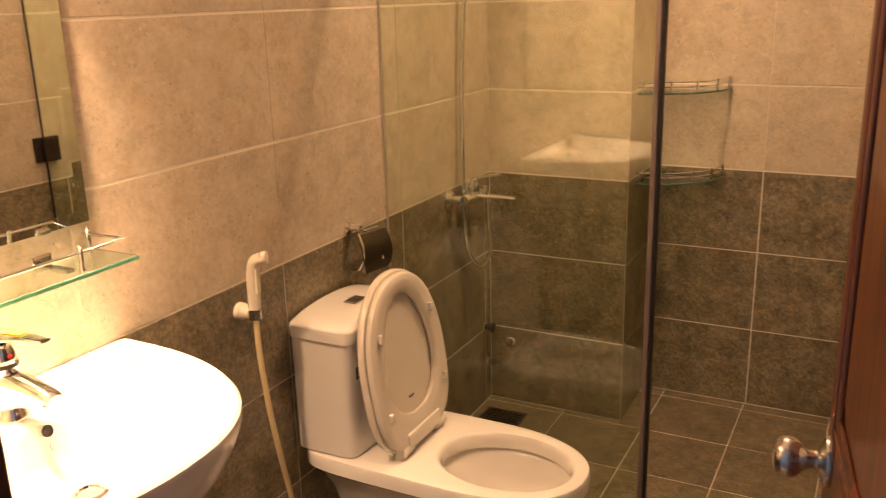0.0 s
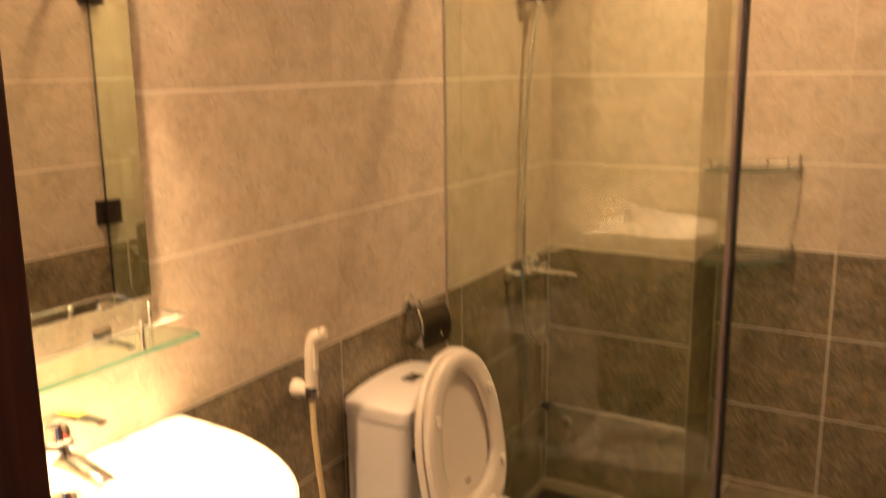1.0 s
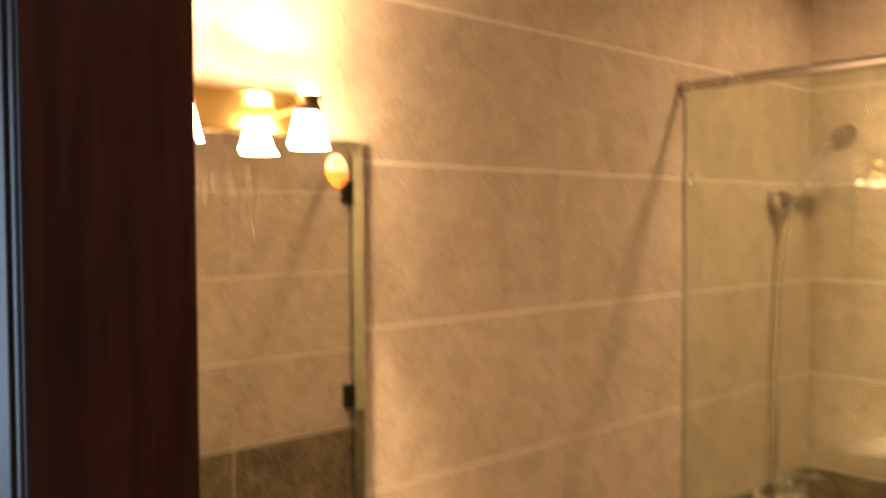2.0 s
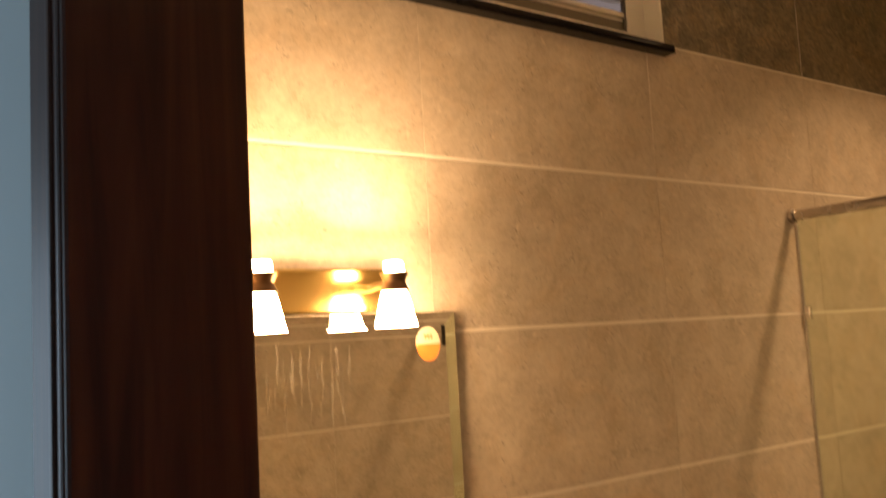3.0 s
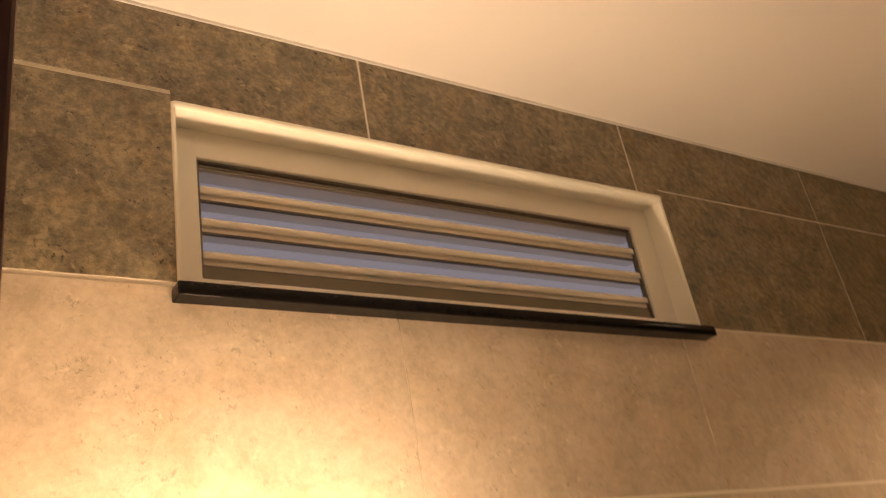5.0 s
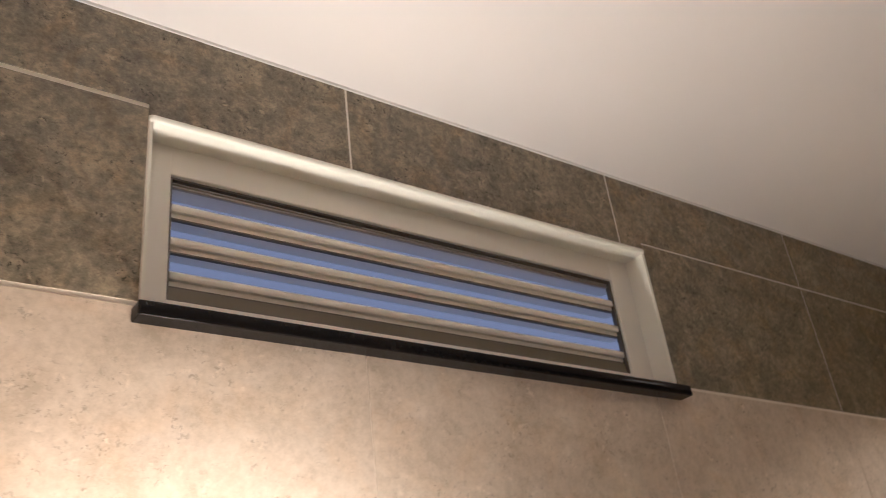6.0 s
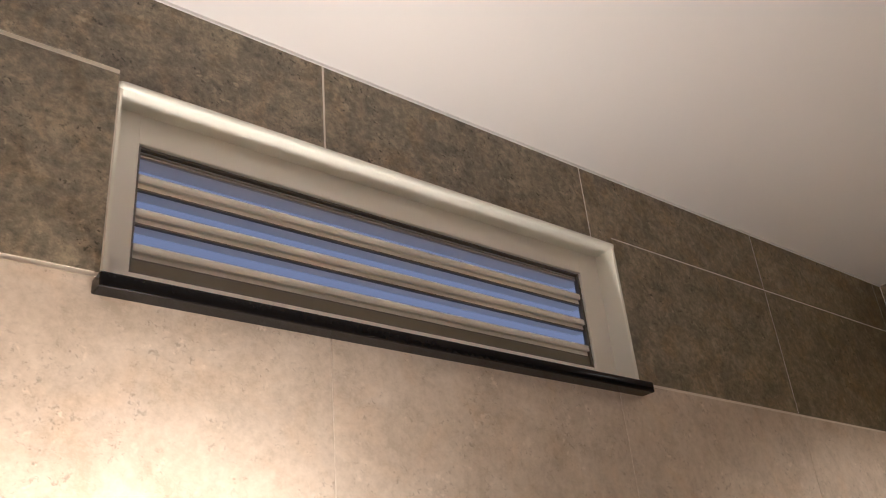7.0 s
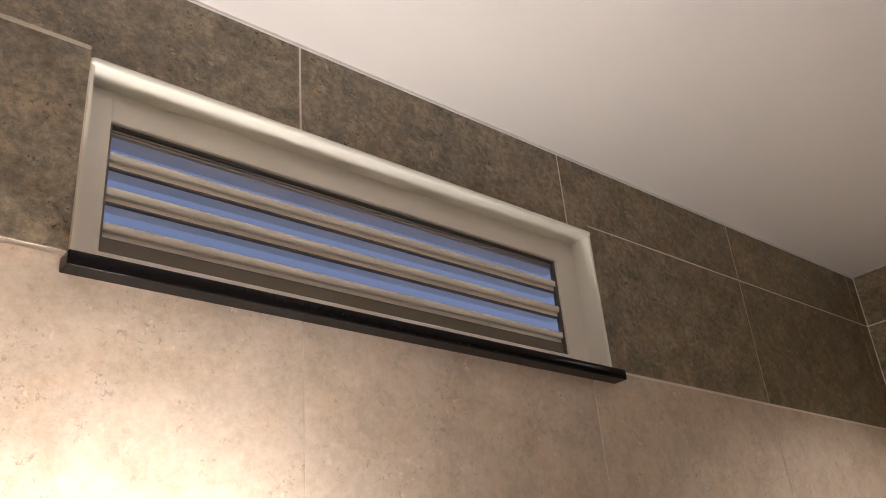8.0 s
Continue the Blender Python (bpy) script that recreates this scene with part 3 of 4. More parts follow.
for k in range(12):
    y, z, ln, w = 0.672 + 0.0125 * k + rng.uniform(-0.004, 0.004), rng.uniform(1.755, 1.805), rng.uniform(0.04, 0.13), rng.uniform(0.002, 0.005)
    own = bmesh.new()
    lo, hi = [], []
    for j in range(13):
        f = j / 12
        c = y + 0.0012 * math.sin(9 * f + 70 * y)
        ww = w * math.sin(math.pi * (0.04 + 0.92 * f)) * (0.45 + 0.8 * rng.random()) * (1.2 - 0.7 * f)
        lo.append(own.verts.new((0.0191, c - ww, z - ln * f)))
        hi.append(own.verts.new((0.0191, c + ww, z - ln * f)))
    for j in range(12):
        own.faces.new((lo[j], lo[j + 1], hi[j + 1], hi[j]))
    part("splash_streak", own, SMEAR, mirror, "pale dried splash on the glass")
sticker = thing("mirror_sticker", "oval orange and white paper sticker on the mirror", "sticker", (0.019, 0.957, 1.781))
oval = lambda r1, r2, x, ya, za, lo, hi: [(x, ya + r1 * math.cos(t_), za + r2 * math.sin(t_)) for t_ in [lo + (hi - lo) * k / 24 for k in range(25)]]
part("orange_half", loft([oval(0.0235, 0.0285, x, 0.957, 1.781, math.pi, 2 * math.pi) for x in (0.0190, 0.0198)]), ORANGE, sticker)
part("white_half", loft([oval(0.0235, 0.0285, x, 0.957, 1.7812, 0, math.pi) for x in (0.0190, 0.0198)]), STICKER_WHITE, sticker)
for dy in (-0.006, 0.0, 0.006):
    part("print_bar", box(0.0198, 0.0201, 0.957 + dy - 0.002, 0.957 + dy + 0.002, 1.789, 1.797), ORANGE, sticker)

# lamp over the mirror
lamp = thing("vanity_lamp", "lit two-arm wall lamp with bell shades on a brass plate", "lamp", (0.0, CY, 1.87))
part("back_plate", box(0.0, 0.020, CY - 0.150, CY + 0.140, 1.836, 1.905, 0.004), BRASS, lamp, "polished brass back plate")
for dy in (-0.112, 0.104):
    y, x = CY + dy, 0.093
    part("arm", tube([(0.018, y, 1.872), (0.045, y, 1.875), (0.070, y, 1.877), (x, y, 1.877)], 0.006), BRONZE, lamp, "bronze lamp arm")
    part("holder", lathe([(0.0235, 0), (0.0175, 0.010), (0.0165, 0.014), (0.0225, 0.026), (0.0225, 0.028), (0.004, 0.028)], pose(x, y, 1.864)), BRONZE, lamp, "waisted bronze holder")
    part("shade", lathe([(0.018, 0.055), (0.0215, 0.048), (0.025, 0.034), (0.0285, 0.018), (0.0320, 0.004), (0.033, 0.0), (0.0305, 0.0), (0.027, 0.016), (0.022, 0.036), (0.014, 0.051)], pose(x, y, 1.810)), SHADE_GLASS, lamp, "lit opal glass bell shade")
    part("cap", lathe([(0.0150, 0.0), (0.0155, 0.003), (0.0155, 0.013), (0.0135, 0.016), (0.004, 0.0175)], pose(x, y, 1.8925)), CAP_GLASS, lamp, "lit opal glass cap")

# glass shelf under the mirror
shelf = thing("glass_shelf", "green-edged glass shelf with a chrome gallery rail", "shelf", (0.0, CY, 1.088))
SZ = 1.084
part("pane", box(0.004, 0.122, 2 * CY - 1.022, 1.022, SZ, SZ + 0.008), SHELF_GLASS, shelf, smooth=False).visible_shadow = False
part("polished_edge", box(0.1222, 0.1236, 2 * CY - 1.022, 1.022, SZ + 0.0006, SZ + 0.0074), EDGE_GREEN, shelf, "pale green polished glass edge")
SY1, SY0 = 1.008, 2 * CY - 1.008
part("rail", tube([(0.002, SY1, SZ + 0.040), (0.104, SY1, SZ + 0.040), (0.104, SY0, SZ + 0.040), (0.002, SY0, SZ + 0.040)], 0.0028, 10, steps=0), CHROME, shelf, "thin chrome rail")
for x, y in ((0.016, SY1), (0.104, 0.915), (0.104, 2 * CY - 0.915), (0.016, SY0)):
    part("post", lathe([(0.006, 0), (0.0062, 0.002), (0.0042, 0.006), (0.0042, 0.040), (0.0055, 0.043), (0.003, 0.047)], pose(x, y, SZ + 0.007)), CHROME, shelf)
for y in (0.915, 2 * CY - 0.915):
    part("bracket", box(0.0, 0.075, y - 0.009, y + 0.009, SZ - 0.007, SZ, 0.002), CHROME, shelf)
    part("wall_plate", box(0.0, 0.006, y - 0.020, y + 0.020, SZ + 0.008, SZ + 0.024, 0.003), CHROME, shelf)

# hand spray beside the toilet
spray = thing("bidet_spray", "cream plastic bidet hand spray hung in its wall holder", "hand spray", (0.0, 1.41, 0.84))
part("holder", loft([[(x, 1.408 + r * math.cos(2 * math.pi * k / 20), 0.836 + r * math.sin(2 * math.pi * k / 20)) for k in range(20)] for x, r in ((0, 0.021), (0.012, 0.021), (0.016, 0.017), (0.032, 0.015), (0.036, 0.012))]), WHITE_PLASTIC, spray)
part("clasp", lathe([(0.011, 0), (0.015, 0.0), (0.0155, 0.022), (0.011, 0.022)], pose(0.044, 1.412, 0.822)), STEEL, spray, "steel clasp ring")
part("handle", tube([(0.044, 1.412, 0.846), (0.044, 1.413, 0.88), (0.045, 1.414, 0.93), (0.052, 1.416, 0.958), (0.070, 1.422, 0.968)], 0.0145, 14), WHITE_PLASTIC, spray)
part("nozzle", lathe([(0.013, 0), (0.0145, 0.004), (0.014, 0.012), (0.010, 0.013)], along((0.068, 1.422, 0.968), (0.10, 1.436, 0.972))), WHITE_PLASTIC, spray)
part("trigger", box(0.054, 0.062, 1.406, 1.420, 0.885, 0.945, 0.003), WHITE_PLASTIC, spray)
part("collar", lathe([(0.010, 0), (0.0115, 0.004), (0.0115, 0.020), (0.010, 0.026)], pose(0.044, 1.412, 0.824)), RUBBER, spray, "dark collar")
part("hose", tube([(0.044, 1.412, 0.826), (0.046, 1.414, 0.72), (0.048, 1.432, 0.56), (0.046, 1.462, 0.42), (0.042, 1.49, 0.30), (0.035, 1.497, 0.22), (0.02, 1.490, 0.20), (0.006, 1.488, 0.20)], 0.0068, 12, ribs=0.03), HOSE_PLASTIC, spray, "cream plastic hose")
part("wall_valve", rod((-0.002, 1.488, 0.20), (0.03, 1.488, 0.20), 0.012, bevel=0.002), CHROME, spray)

# ---- toilet ----
toilet = thing("toilet", "white two-piece porcelain toilet with its seat and lid raised", "toilet", (0.25, 1.735, 0))
TY = 1.735


def tank_loop(hw, front, z, back=0.012):
    return [(x, y, z) for x, y, _ in squircle(0.10, TY, 0.10 - back, front - 0.10, hw, z, 72, 14.0, 8.0)]


part("tank", loft([tank_loop(0.160, 0.180, 0.405), tank_loop(0.166, 0.187, 0.410), tank_loop(0.169, 0.190, 0.55), tank_loop(0.172, 0.193, 0.700), tank_loop(0.170, 0.191, 0.716)]), PORCELAIN, toilet)
part("tank_lid", loft([tank_loop(0.168, 0.190, 0.7175), tank_loop(0.176, 0.199, 0.7195), tank_loop(0.177, 0.200, 0.747), tank_loop(0.1755, 0.1985, 0.751), tank_loop(0.171, 0.194, 0.7545), tank_loop(0.12, 0.17, 0.7645), tank_loop(0.06, 0.13, 0.769), tank_loop(0.02, 0.11, 0.770)]), PORCELAIN, toilet)
button = part("flush_button", box(0.085, 0.125, TY - 0.028, TY + 0.028, 0.7675, 0.7735, 0.003), CHROME, toilet, "square chrome flush button")
part("button_gap", box(0.0835, 0.1265, TY - 0.0005, TY + 0.0005, 0.7730, 0.7738), RUBBER, button)
tag = part("tank_label", box(0.170, 0.1908, TY - 0.142, TY - 0.096, 0.620, 0.652), PRINT_DARK, toilet, "dark printed label on the tank front")
for k, w in enumerate((0.040, 0.052, 0.034)):
    part("print_bar", box(0.1904, 0.1912, TY - 0.139, TY - 0.139 + w * 0.75, 0.6445 - 0.008 * k, 0.6475 - 0.008 * k), STICKER_WHITE, tag)
part("print_bar", box(0.170, 0.1912, TY - 0.136, TY - 0.112, 0.668, 0.674), PRINT_DARK, toilet)


def pan_loop(hw, front, back, z, e=2.25):
    return [(x, y, z) for x, y, _ in squircle(0.43, TY, 0.43 - back, front - 0.43, hw, z, 64, 7.0, e)]


def hole(s, z, dx=0.0):
    return [(0.525 + dx + 0.168 * s * math.cos(a), TY + 0.128 * s * math.sin(a), z) for a in [2 * math.pi * k / 64 for k in range(64)]]


part("bowl", loft([pan_loop(0.118, 0.60, 0.09, 0.0), pan_loop(0.118, 0.60, 0.09, 0.02), pan_loop(0.112, 0.60, 0.10, 0.10), pan_loop(0.122, 0.625, 0.09, 0.20), pan_loop(0.145, 0.690, 0.06, 0.30), pan_loop(0.166, 0.726, 0.03, 0.345),
                   pan_loop(0.176, 0.732, 0.014, 0.358), pan_loop(0.183, 0.738, 0.012, 0.364), pan_loop(0.184, 0.738, 0.012, 0.396), pan_loop(0.181, 0.734, 0.015, 0.403), pan_loop(0.172, 0.722, 0.022, 0.405), hole(1.09, 0.405), hole(1.05, 0.4035), hole(1.02, 0.398), hole(1.0, 0.388), hole(0.985, 0.372), hole(0.99, 0.366),
                   hole(1.11, 0.364), hole(1.12, 0.356), hole(1.00, 0.345), hole(0.90, 0.31), hole(0.72, 0.26, -0.02), hole(0.50, 0.215, -0.05), hole(0.40, 0.200, -0.06)]), PORCELAIN, toilet)
part("water", lathe([(0.058, 0), (0.058, 0.002)], pose(0.462, TY, 0.214)), glass("still_water", (0.95, 0.97, 0.95)), toilet)

# raised seat and lid: drawn flat (u along the seat from the hinge, v across), then stood up
stand = Matrix.Translation((0.302, TY, 0.420)) @ Matrix.Rotation(radians(-98.8), 4, "Y")


def ring_pt(s_u, s_v, a, w=0.0):
    c, s = math.cos(a), math.sin(a)
    uc = 0.205
    u = uc + (0.238 * s_u * abs(c) ** (2 / 2.2) if c >= 0 else -0.210 * s_u * abs(c) ** (2 / 3.2))
    v = 0.180 * s_v * math.copysign(abs(s) ** (2 / (2.2 if c >= 0 else 3.0)), s)
    return u, v, w


ANG = [2 * math.pi * k / 72 for k in range(72)]
flat = lambda su, sv, w, du=0.0: [(ring_pt(su, sv, a)[0] + du, ring_pt(su, sv, a)[1], w) for a in ANG]
inner = lambda s, w: [(0.222 + 0.172 * s * math.cos(a) * (1.0 if math.cos(a) > 0 else 0.84), (0.120 - 0.016 * math.cos(a)) * s * math.copysign(abs(math.sin(a)) ** 0.9, math.sin(a)), w) for a in ANG]


def stood(name, bm, mat, parent, label=""):
    return part(name, moved(bm, stand), mat, parent, label)


# w grows towards the tank: the lid lies behind the seat
lid = stood("lid", loft([flat(1.01, 1.02, 0.021), flat(1.025, 1.03, 0.024), flat(1.03, 1.035, 0.036), flat(1.0, 1.0, 0.043), flat(0.7, 0.7, 0.047), flat(0.2, 0.2, 0.049)]), SEAT_PLASTIC, toilet, "raised cream toilet lid")
seat = stood("seat", loft([inner(0.98, 0.012), inner(1.0, 0.006), inner(1.07, 0.001), inner(1.18, 0.0), flat(0.90, 0.88, 0.0), flat(0.965, 0.96, 0.001), flat(0.99, 0.99, 0.005), flat(1.0, 1.0, 0.012), flat(0.99, 0.99, 0.019),
                           flat(0.9, 0.88, 0.0205), inner(1.15, 0.0205), inner(1.0, 0.018), inner(0.98, 0.012)], False, False), SEAT_PLASTIC, toilet, "raised cream toilet seat ring")
for u, v in ((0.315, 0.128), (0.315, -0.128), (0.115, 0.142), (0.115, -0.142)):
    stood("bumper", box(u - 0.012, u + 0.012, v - 0.007, v + 0.007, -0.010, 0.002, 0.003), SEAT_PLASTIC, seat)
stood("seat_back", box(0.008, 0.045, -0.085, 0.085, -0.006, 0.018, 0.006), SEAT_PLASTIC, seat)
stood("print_bar", box(0.115, 0.119, -0.016, 0.010, 0.0195, 0.0208), PRINT_DARK, lid)
for s in (-1, 1):
    part("hinge", rod((0.290, TY + s * 0.060, 0.424), (0.290, TY + s * 0.115, 0.424), 0.015, bevel=0.004), SEAT_PLASTIC, toilet)
    part("hinge_foot", lathe([(0.019, 0), (0.019, 0.008), (0.014, 0.020), (0.006, 0.024)], pose(0.280, TY + s * 0.098, 0.404)), SEAT_PLASTIC, toilet)

# covered paper holder
paper = thing("paper_holder", "chrome toilet paper holder with a curved cover flap", "paper holder", (0, 1.93, 0.9))
part("rose", lathe([(0.024, 0), (0.024, 0.004), (0.018, 0.009), (0.011, 0.011), (0.008, 0.034), (0.008, 0.038)], along((0, 1.880, 0.920), (1, 1.880, 0.920))), CHROME, paper)
part("arm", tube([(0.034, 1.872, 0.918), (0.036, 1.884, 0.916), (0.038, 1.90, 0.908), (0.038, 1.965, 0.904)], 0.005), CHROME, paper)
prof = [(0.044 + 0.014 * math.sin(a * 1.6), 0.904 - 0.070 * a) for a in [math.pi / 2 * k / 10 for k in range(11)]]
def cover_row(y, cut):
    """One upright section of the flap; the corners are rounded by drawing the ends in."""
    mid = 0.849
    out = 0.16 * (y - 1.858)
    return [(x + out, y, mid + (z - mid) * cut) for x, z in prof] + [(x + out - 0.0022, y, mid + (z - mid) * cut) for x, z in prof[::-1]]
part("cover", loft([cover_row(1.858, 0.72), cover_row(1.861, 0.86), cover_row(1.868, 0.97), cover_row(1.880, 1.0), cover_row(1.955, 1.0), cover_row(1.970, 0.97), cover_row(1.977, 0.86), cover_row(1.980, 0.72)]), DARK_CHROME, paper, "dark curved chrome cover flap")
part("wire", tube([(0.038, 1.868, 0.908), (0.055, 1.862, 0.872), (0.054, 1.862, 0.835), (0.036, 1.864, 0.808), (0.014, 1.87, 0.802)], 0.0035), CHROME, paper)
part("print_bar", box(0.0560, 0.0708, 1.935, 1.952, 0.822, 0.832), STICKER_WHITE, paper)

# ---- shower ----
GY = 2.085
shower_glass = thing("shower_screen", "fixed clear shower glass panel with a dark edge seal", "shower screen", (0.4, GY, 0.0))
pane = part("pane", box(0.006, 0.776, GY - 0.004, GY + 0.004, 0.02, 2.025), PANE, shower_glass, smooth=False)
pane.visible_shadow = False
part("edge_seal", box(0.774, 0.788, GY - 0.010, GY + 0.008, 0.012, 2.02, 0.003), SEAL, shower_glass, "aubergine plastic edge seal")
part("magnet_strip", box(0.7885, 0.797, GY - 0.006, GY + 0.012, 0.012, 2.02, 0.002), RUBBER, shower_glass, "dark magnetic strip")
part("wall_channel", box(0.0005, 0.006, GY - 0.0055, GY + 0.0055, 0.0, 2.02, 0.0015), SEALANT, shower_glass, "pale wall channel with sealant")
part("foot_channel", box(0.01, 0.785, GY - 0.009, GY + 0.009, 0.0, 0.018, 0.002), STEEL, shower_glass)
for z in (0.35, 1.80):
    part("glass_clip", box(0.0065, 0.020, GY - 0.009, GY + 0.009, z - 0.016, z + 0.016, 0.003), CHROME, shower_glass)
header = thing("shower_header_rail", "brushed steel rail along the top of the shower glass", "rail", (0.75, GY - 0.02, 2.036))
part("bar", rod((0.0, GY - 0.020, 2.036), (X1, GY - 0.020, 2.036), 0.0125, 20), STEEL, header)
for x in (0.0, X1 - 0.016):
    part("end_flange", rod((x, GY - 0.020, 2.036), (x + 0.016, GY - 0.020, 2.036), 0.018, 20, bevel=0.003), STEEL, header)
# hinged shower door, swung into the shower along the side wall
swing_door = thing("shower_door", "clear glass shower door standing open against the side wall", "shower door", (X1, GY, 0.0))
dm = Matrix.Translation((X1 - 0.012, GY, 0)) @ Matrix.Rotation(radians(92.5), 4, "Z")
dp = part("pane", moved(box(0.008, 0.672, -0.004, 0.004, 0.02, 2.0), dm), PANE, swing_door, smooth=False)
dp.visible_shadow = False
for z in (0.30, 1.02, 1.805):
    hg = part("hinge", moved(box(-0.002, 0.062, -0.013, 0.013, z - 0.045, z + 0.045, 0.003), dm), DARK_METAL, swing_door, "square dark metal glass hinge")
    part("hinge_plate", box(X1 - 0.010, X1, GY - 0.032, GY + 0.006, z - 0.045, z + 0.045, 0.003), DARK_METAL, hg)
part("edge_line", moved(box(0.004, 0.008, -0.005, 0.005, 0.02, 2.0, 0.001), dm), RUBBER, swing_door, "dark hinge-side seal")
part("print_bar", moved(box(0.10, 0.15, -0.0048, -0.004, 0.86, 0.875), dm), STICKER_WHITE, swing_door)
part("print_bar", moved(box(0.11, 0.14, -0.0048, -0.004, 0.84, 0.85), dm), STICKER_WHITE, swing_door)

mixer = thing("shower_mixer", "chrome bath and shower mixer on the tiled wall", "mixer tap", (0, 2.565, 0.866))
MZ = 0.866
for y in (2.490, 2.640):
    part("wall_rose", lathe([(0.033, 0), (0.033, 0.004), (0.024, 0.014), (0.014, 0.018), (0.014, 0.05)], along((0, y, MZ), (1, y, MZ))), CHROME, mixer)
part("body", lathe([(0.016, 0), (0.019, 0.004), (0.019, 0.030), (0.024, 0.045), (0.026, 0.075), (0.024, 0.105), (0.019, 0.120), (0.019, 0.146), (0.016, 0.150)], along((0.058, 2.49, MZ), (0.058, 2.64, MZ))), CHROME, mixer)
part("spout", loft([[(0.060 + u, 2.565 + w * math.cos(a), MZ + z + h * math.sin(a)) for a in [2 * math.pi * k / 16 for k in range(16)]]
                    for u, z, w, h in ((0.0, 0.0, 0.020, 0.017), (0.04, 0.005, 0.018, 0.009), (0.10, 0.006, 0.016, 0.006), (0.146, 0.005, 0.014, 0.005), (0.152, 0.004, 0.011, 0.0035))]), CHROME, mixer)
part("cartridge", lathe([(0.020, 0), (0.020, 0.02), (0.016, 0.034), (0.008, 0.038)], pose(0.058, 2.565, MZ + 0.018)), CHROME, mixer)
part("lever", tube([(0.050, 2.565, MZ + 0.050), (0.062, 2.566, MZ + 0.062), (0.11, 2.568, MZ + 0.072), (0.158, 2.570, MZ + 0.084)], 0.0065), CHROME, mixer)
part("diverter", lathe([(0.008, 0), (0.008, 0.018), (0.011, 0.020), (0.011, 0.028), (0.004, 0.03)], pose(0.10, 2.565, MZ + 0.010)), CHROME, mixer)
part("hose_outlet", lathe([(0.008, 0), (0.012, 0.004), (0.012, 0.020), (0.009, 0.024)], pose(0.095, 2.600, MZ - 0.034)), CHROME, mixer)

hand_shower = thing("hand_shower", "chrome hand shower in a wall holder with a metal hose", "hand shower", (0, 2.56, 1.73))
part("holder", box(0.0, 0.040, 2.540, 2.604, 1.728, 1.776, 0.007), STEEL, hand_shower, "square steel wall holder")
part("holder_cup", lathe([(0.013, 0), (0.0165, 0.002), (0.018, 0.034), (0.014, 0.036)], along((0.054, 2.590, 1.725), (0.064, 2.598, 1.78))), STEEL, hand_shower)
part("handle", tube([(0.052, 2.588, 1.71), (0.062, 2.598, 1.765), (0.080, 2.632, 1.83), (0.106, 2.685, 1.895), (0.126, 2.722, 1.932)], 0.0115), CHROME, hand_shower)
part("head", lathe([(0.012, 0), (0.034, 0.008), (0.043, 0.022), (0.044, 0.034), (0.040, 0.038), (0.010, 0.039)], along((0.122, 2.735, 1.952), (0.170, 2.722, 1.915))), STEEL, hand_shower)
part("hose", tube([(0.095, 2.600, MZ - 0.03), (0.092, 2.612, 0.74), (0.082, 2.640, 0.66), (0.064, 2.640, 0.606), (0.046, 2.600, 0.615), (0.036, 2.556, 0.68), (0.030, 2.548, 0.80), (0.026, 2.550, 1.00), (0.024, 2.560, 1.30),
                   (0.034, 2.575, 1.55), (0.050, 2.587, 1.71)], 0.0072, 10, steps=16, ribs=0.10), CHROME, hand_shower, "ribbed metal shower hose")

# quarter-round corner shelves
CORNER = Vector((PX, Y1, 0))


def corner_shelf(z, r, label):
    ob = thing("corner_shelf", label, "shelf", (PX, Y1, z), "corner shelves in the shower")
    arc = [(math.cos(a), -math.sin(a)) for a in [math.pi / 2 * k / 20 for k in range(21)]]
    own = [[(PX + 0.003, Y1 - 0.003, zz)] + [(PX + 0.003 + r * c, Y1 - 0.003 + r * s, zz) for c, s in arc] for zz in (z, z + 0.005)]
    pane = part("pane", loft(own), CORNER_GLASS, ob, smooth=False)
    part("edge", tube([(PX + 0.003 + r * c, Y1 - 0.003 + r * s, z + 0.0025) for c, s in arc], 0.0030, 8, steps=0), GLASS_EDGE, pane, "polished green glass edge")
    for h in (0.024, 0.040):
        part("rail", tube([(PX + 0.003 + (r - 0.006) * c, Y1 - 0.003 + (r - 0.006) * s, z + h) for c, s in arc], 0.0022, 8, steps=0), CHROME, ob, "thin curved chrome rail")
    for a in (0.04, 0.27, 0.5, 0.73, 0.96):
        c, s = math.cos(a * math.pi / 2), -math.sin(a * math.pi / 2)
        p = (PX + 0.003 + (r - 0.006) * c, Y1 - 0.003 + (r - 0.006) * s, z - 0.002)
        part("post", rod(p, (p[0], p[1], z + 0.045), 0.0042, 12, bevel=0.001), CHROME, ob)


corner_shelf(1.186, 0.262, "upper quarter-round glass corner shelf with chrome rails")
corner_shelf(0.876, 0.258, "lower quarter-round glass corner shelf with chrome rails")


# capped pipe outlets low in the corner
def outlet(at, way, black, label):
    ob = thing("pipe_outlet", label, "pipe outlet", at, "pipe outlets in the shower corner")
    a, d = Vector(at), Vector(way)
    part("patch", lathe([(0.017, 0), (0.0155, 0.002), (0.004, 0.003)], along(a, a + d), 18), SEALANT, ob, "ring of pale filler")
    part("stub", lathe([(0.011, 0), (0.011, 0.016), (0.013, 0.017), (0.013, 0.026), (0.006, 0.027)], along(a, a + d), 18), RUBBER if black else STEEL, ob)
    if black:
        part("knob", lathe([(0.017, 0), (0.019, 0.003), (0.019, 0.012), (0.012, 0.015)], along(a + d * 0.026, a + d), 10), RUBBER, ob, "black valve knob")


outlet((0.0, 2.768, 0.312), (1, 0, 0), True, "black stop valve on a pipe stub in the shower wall")
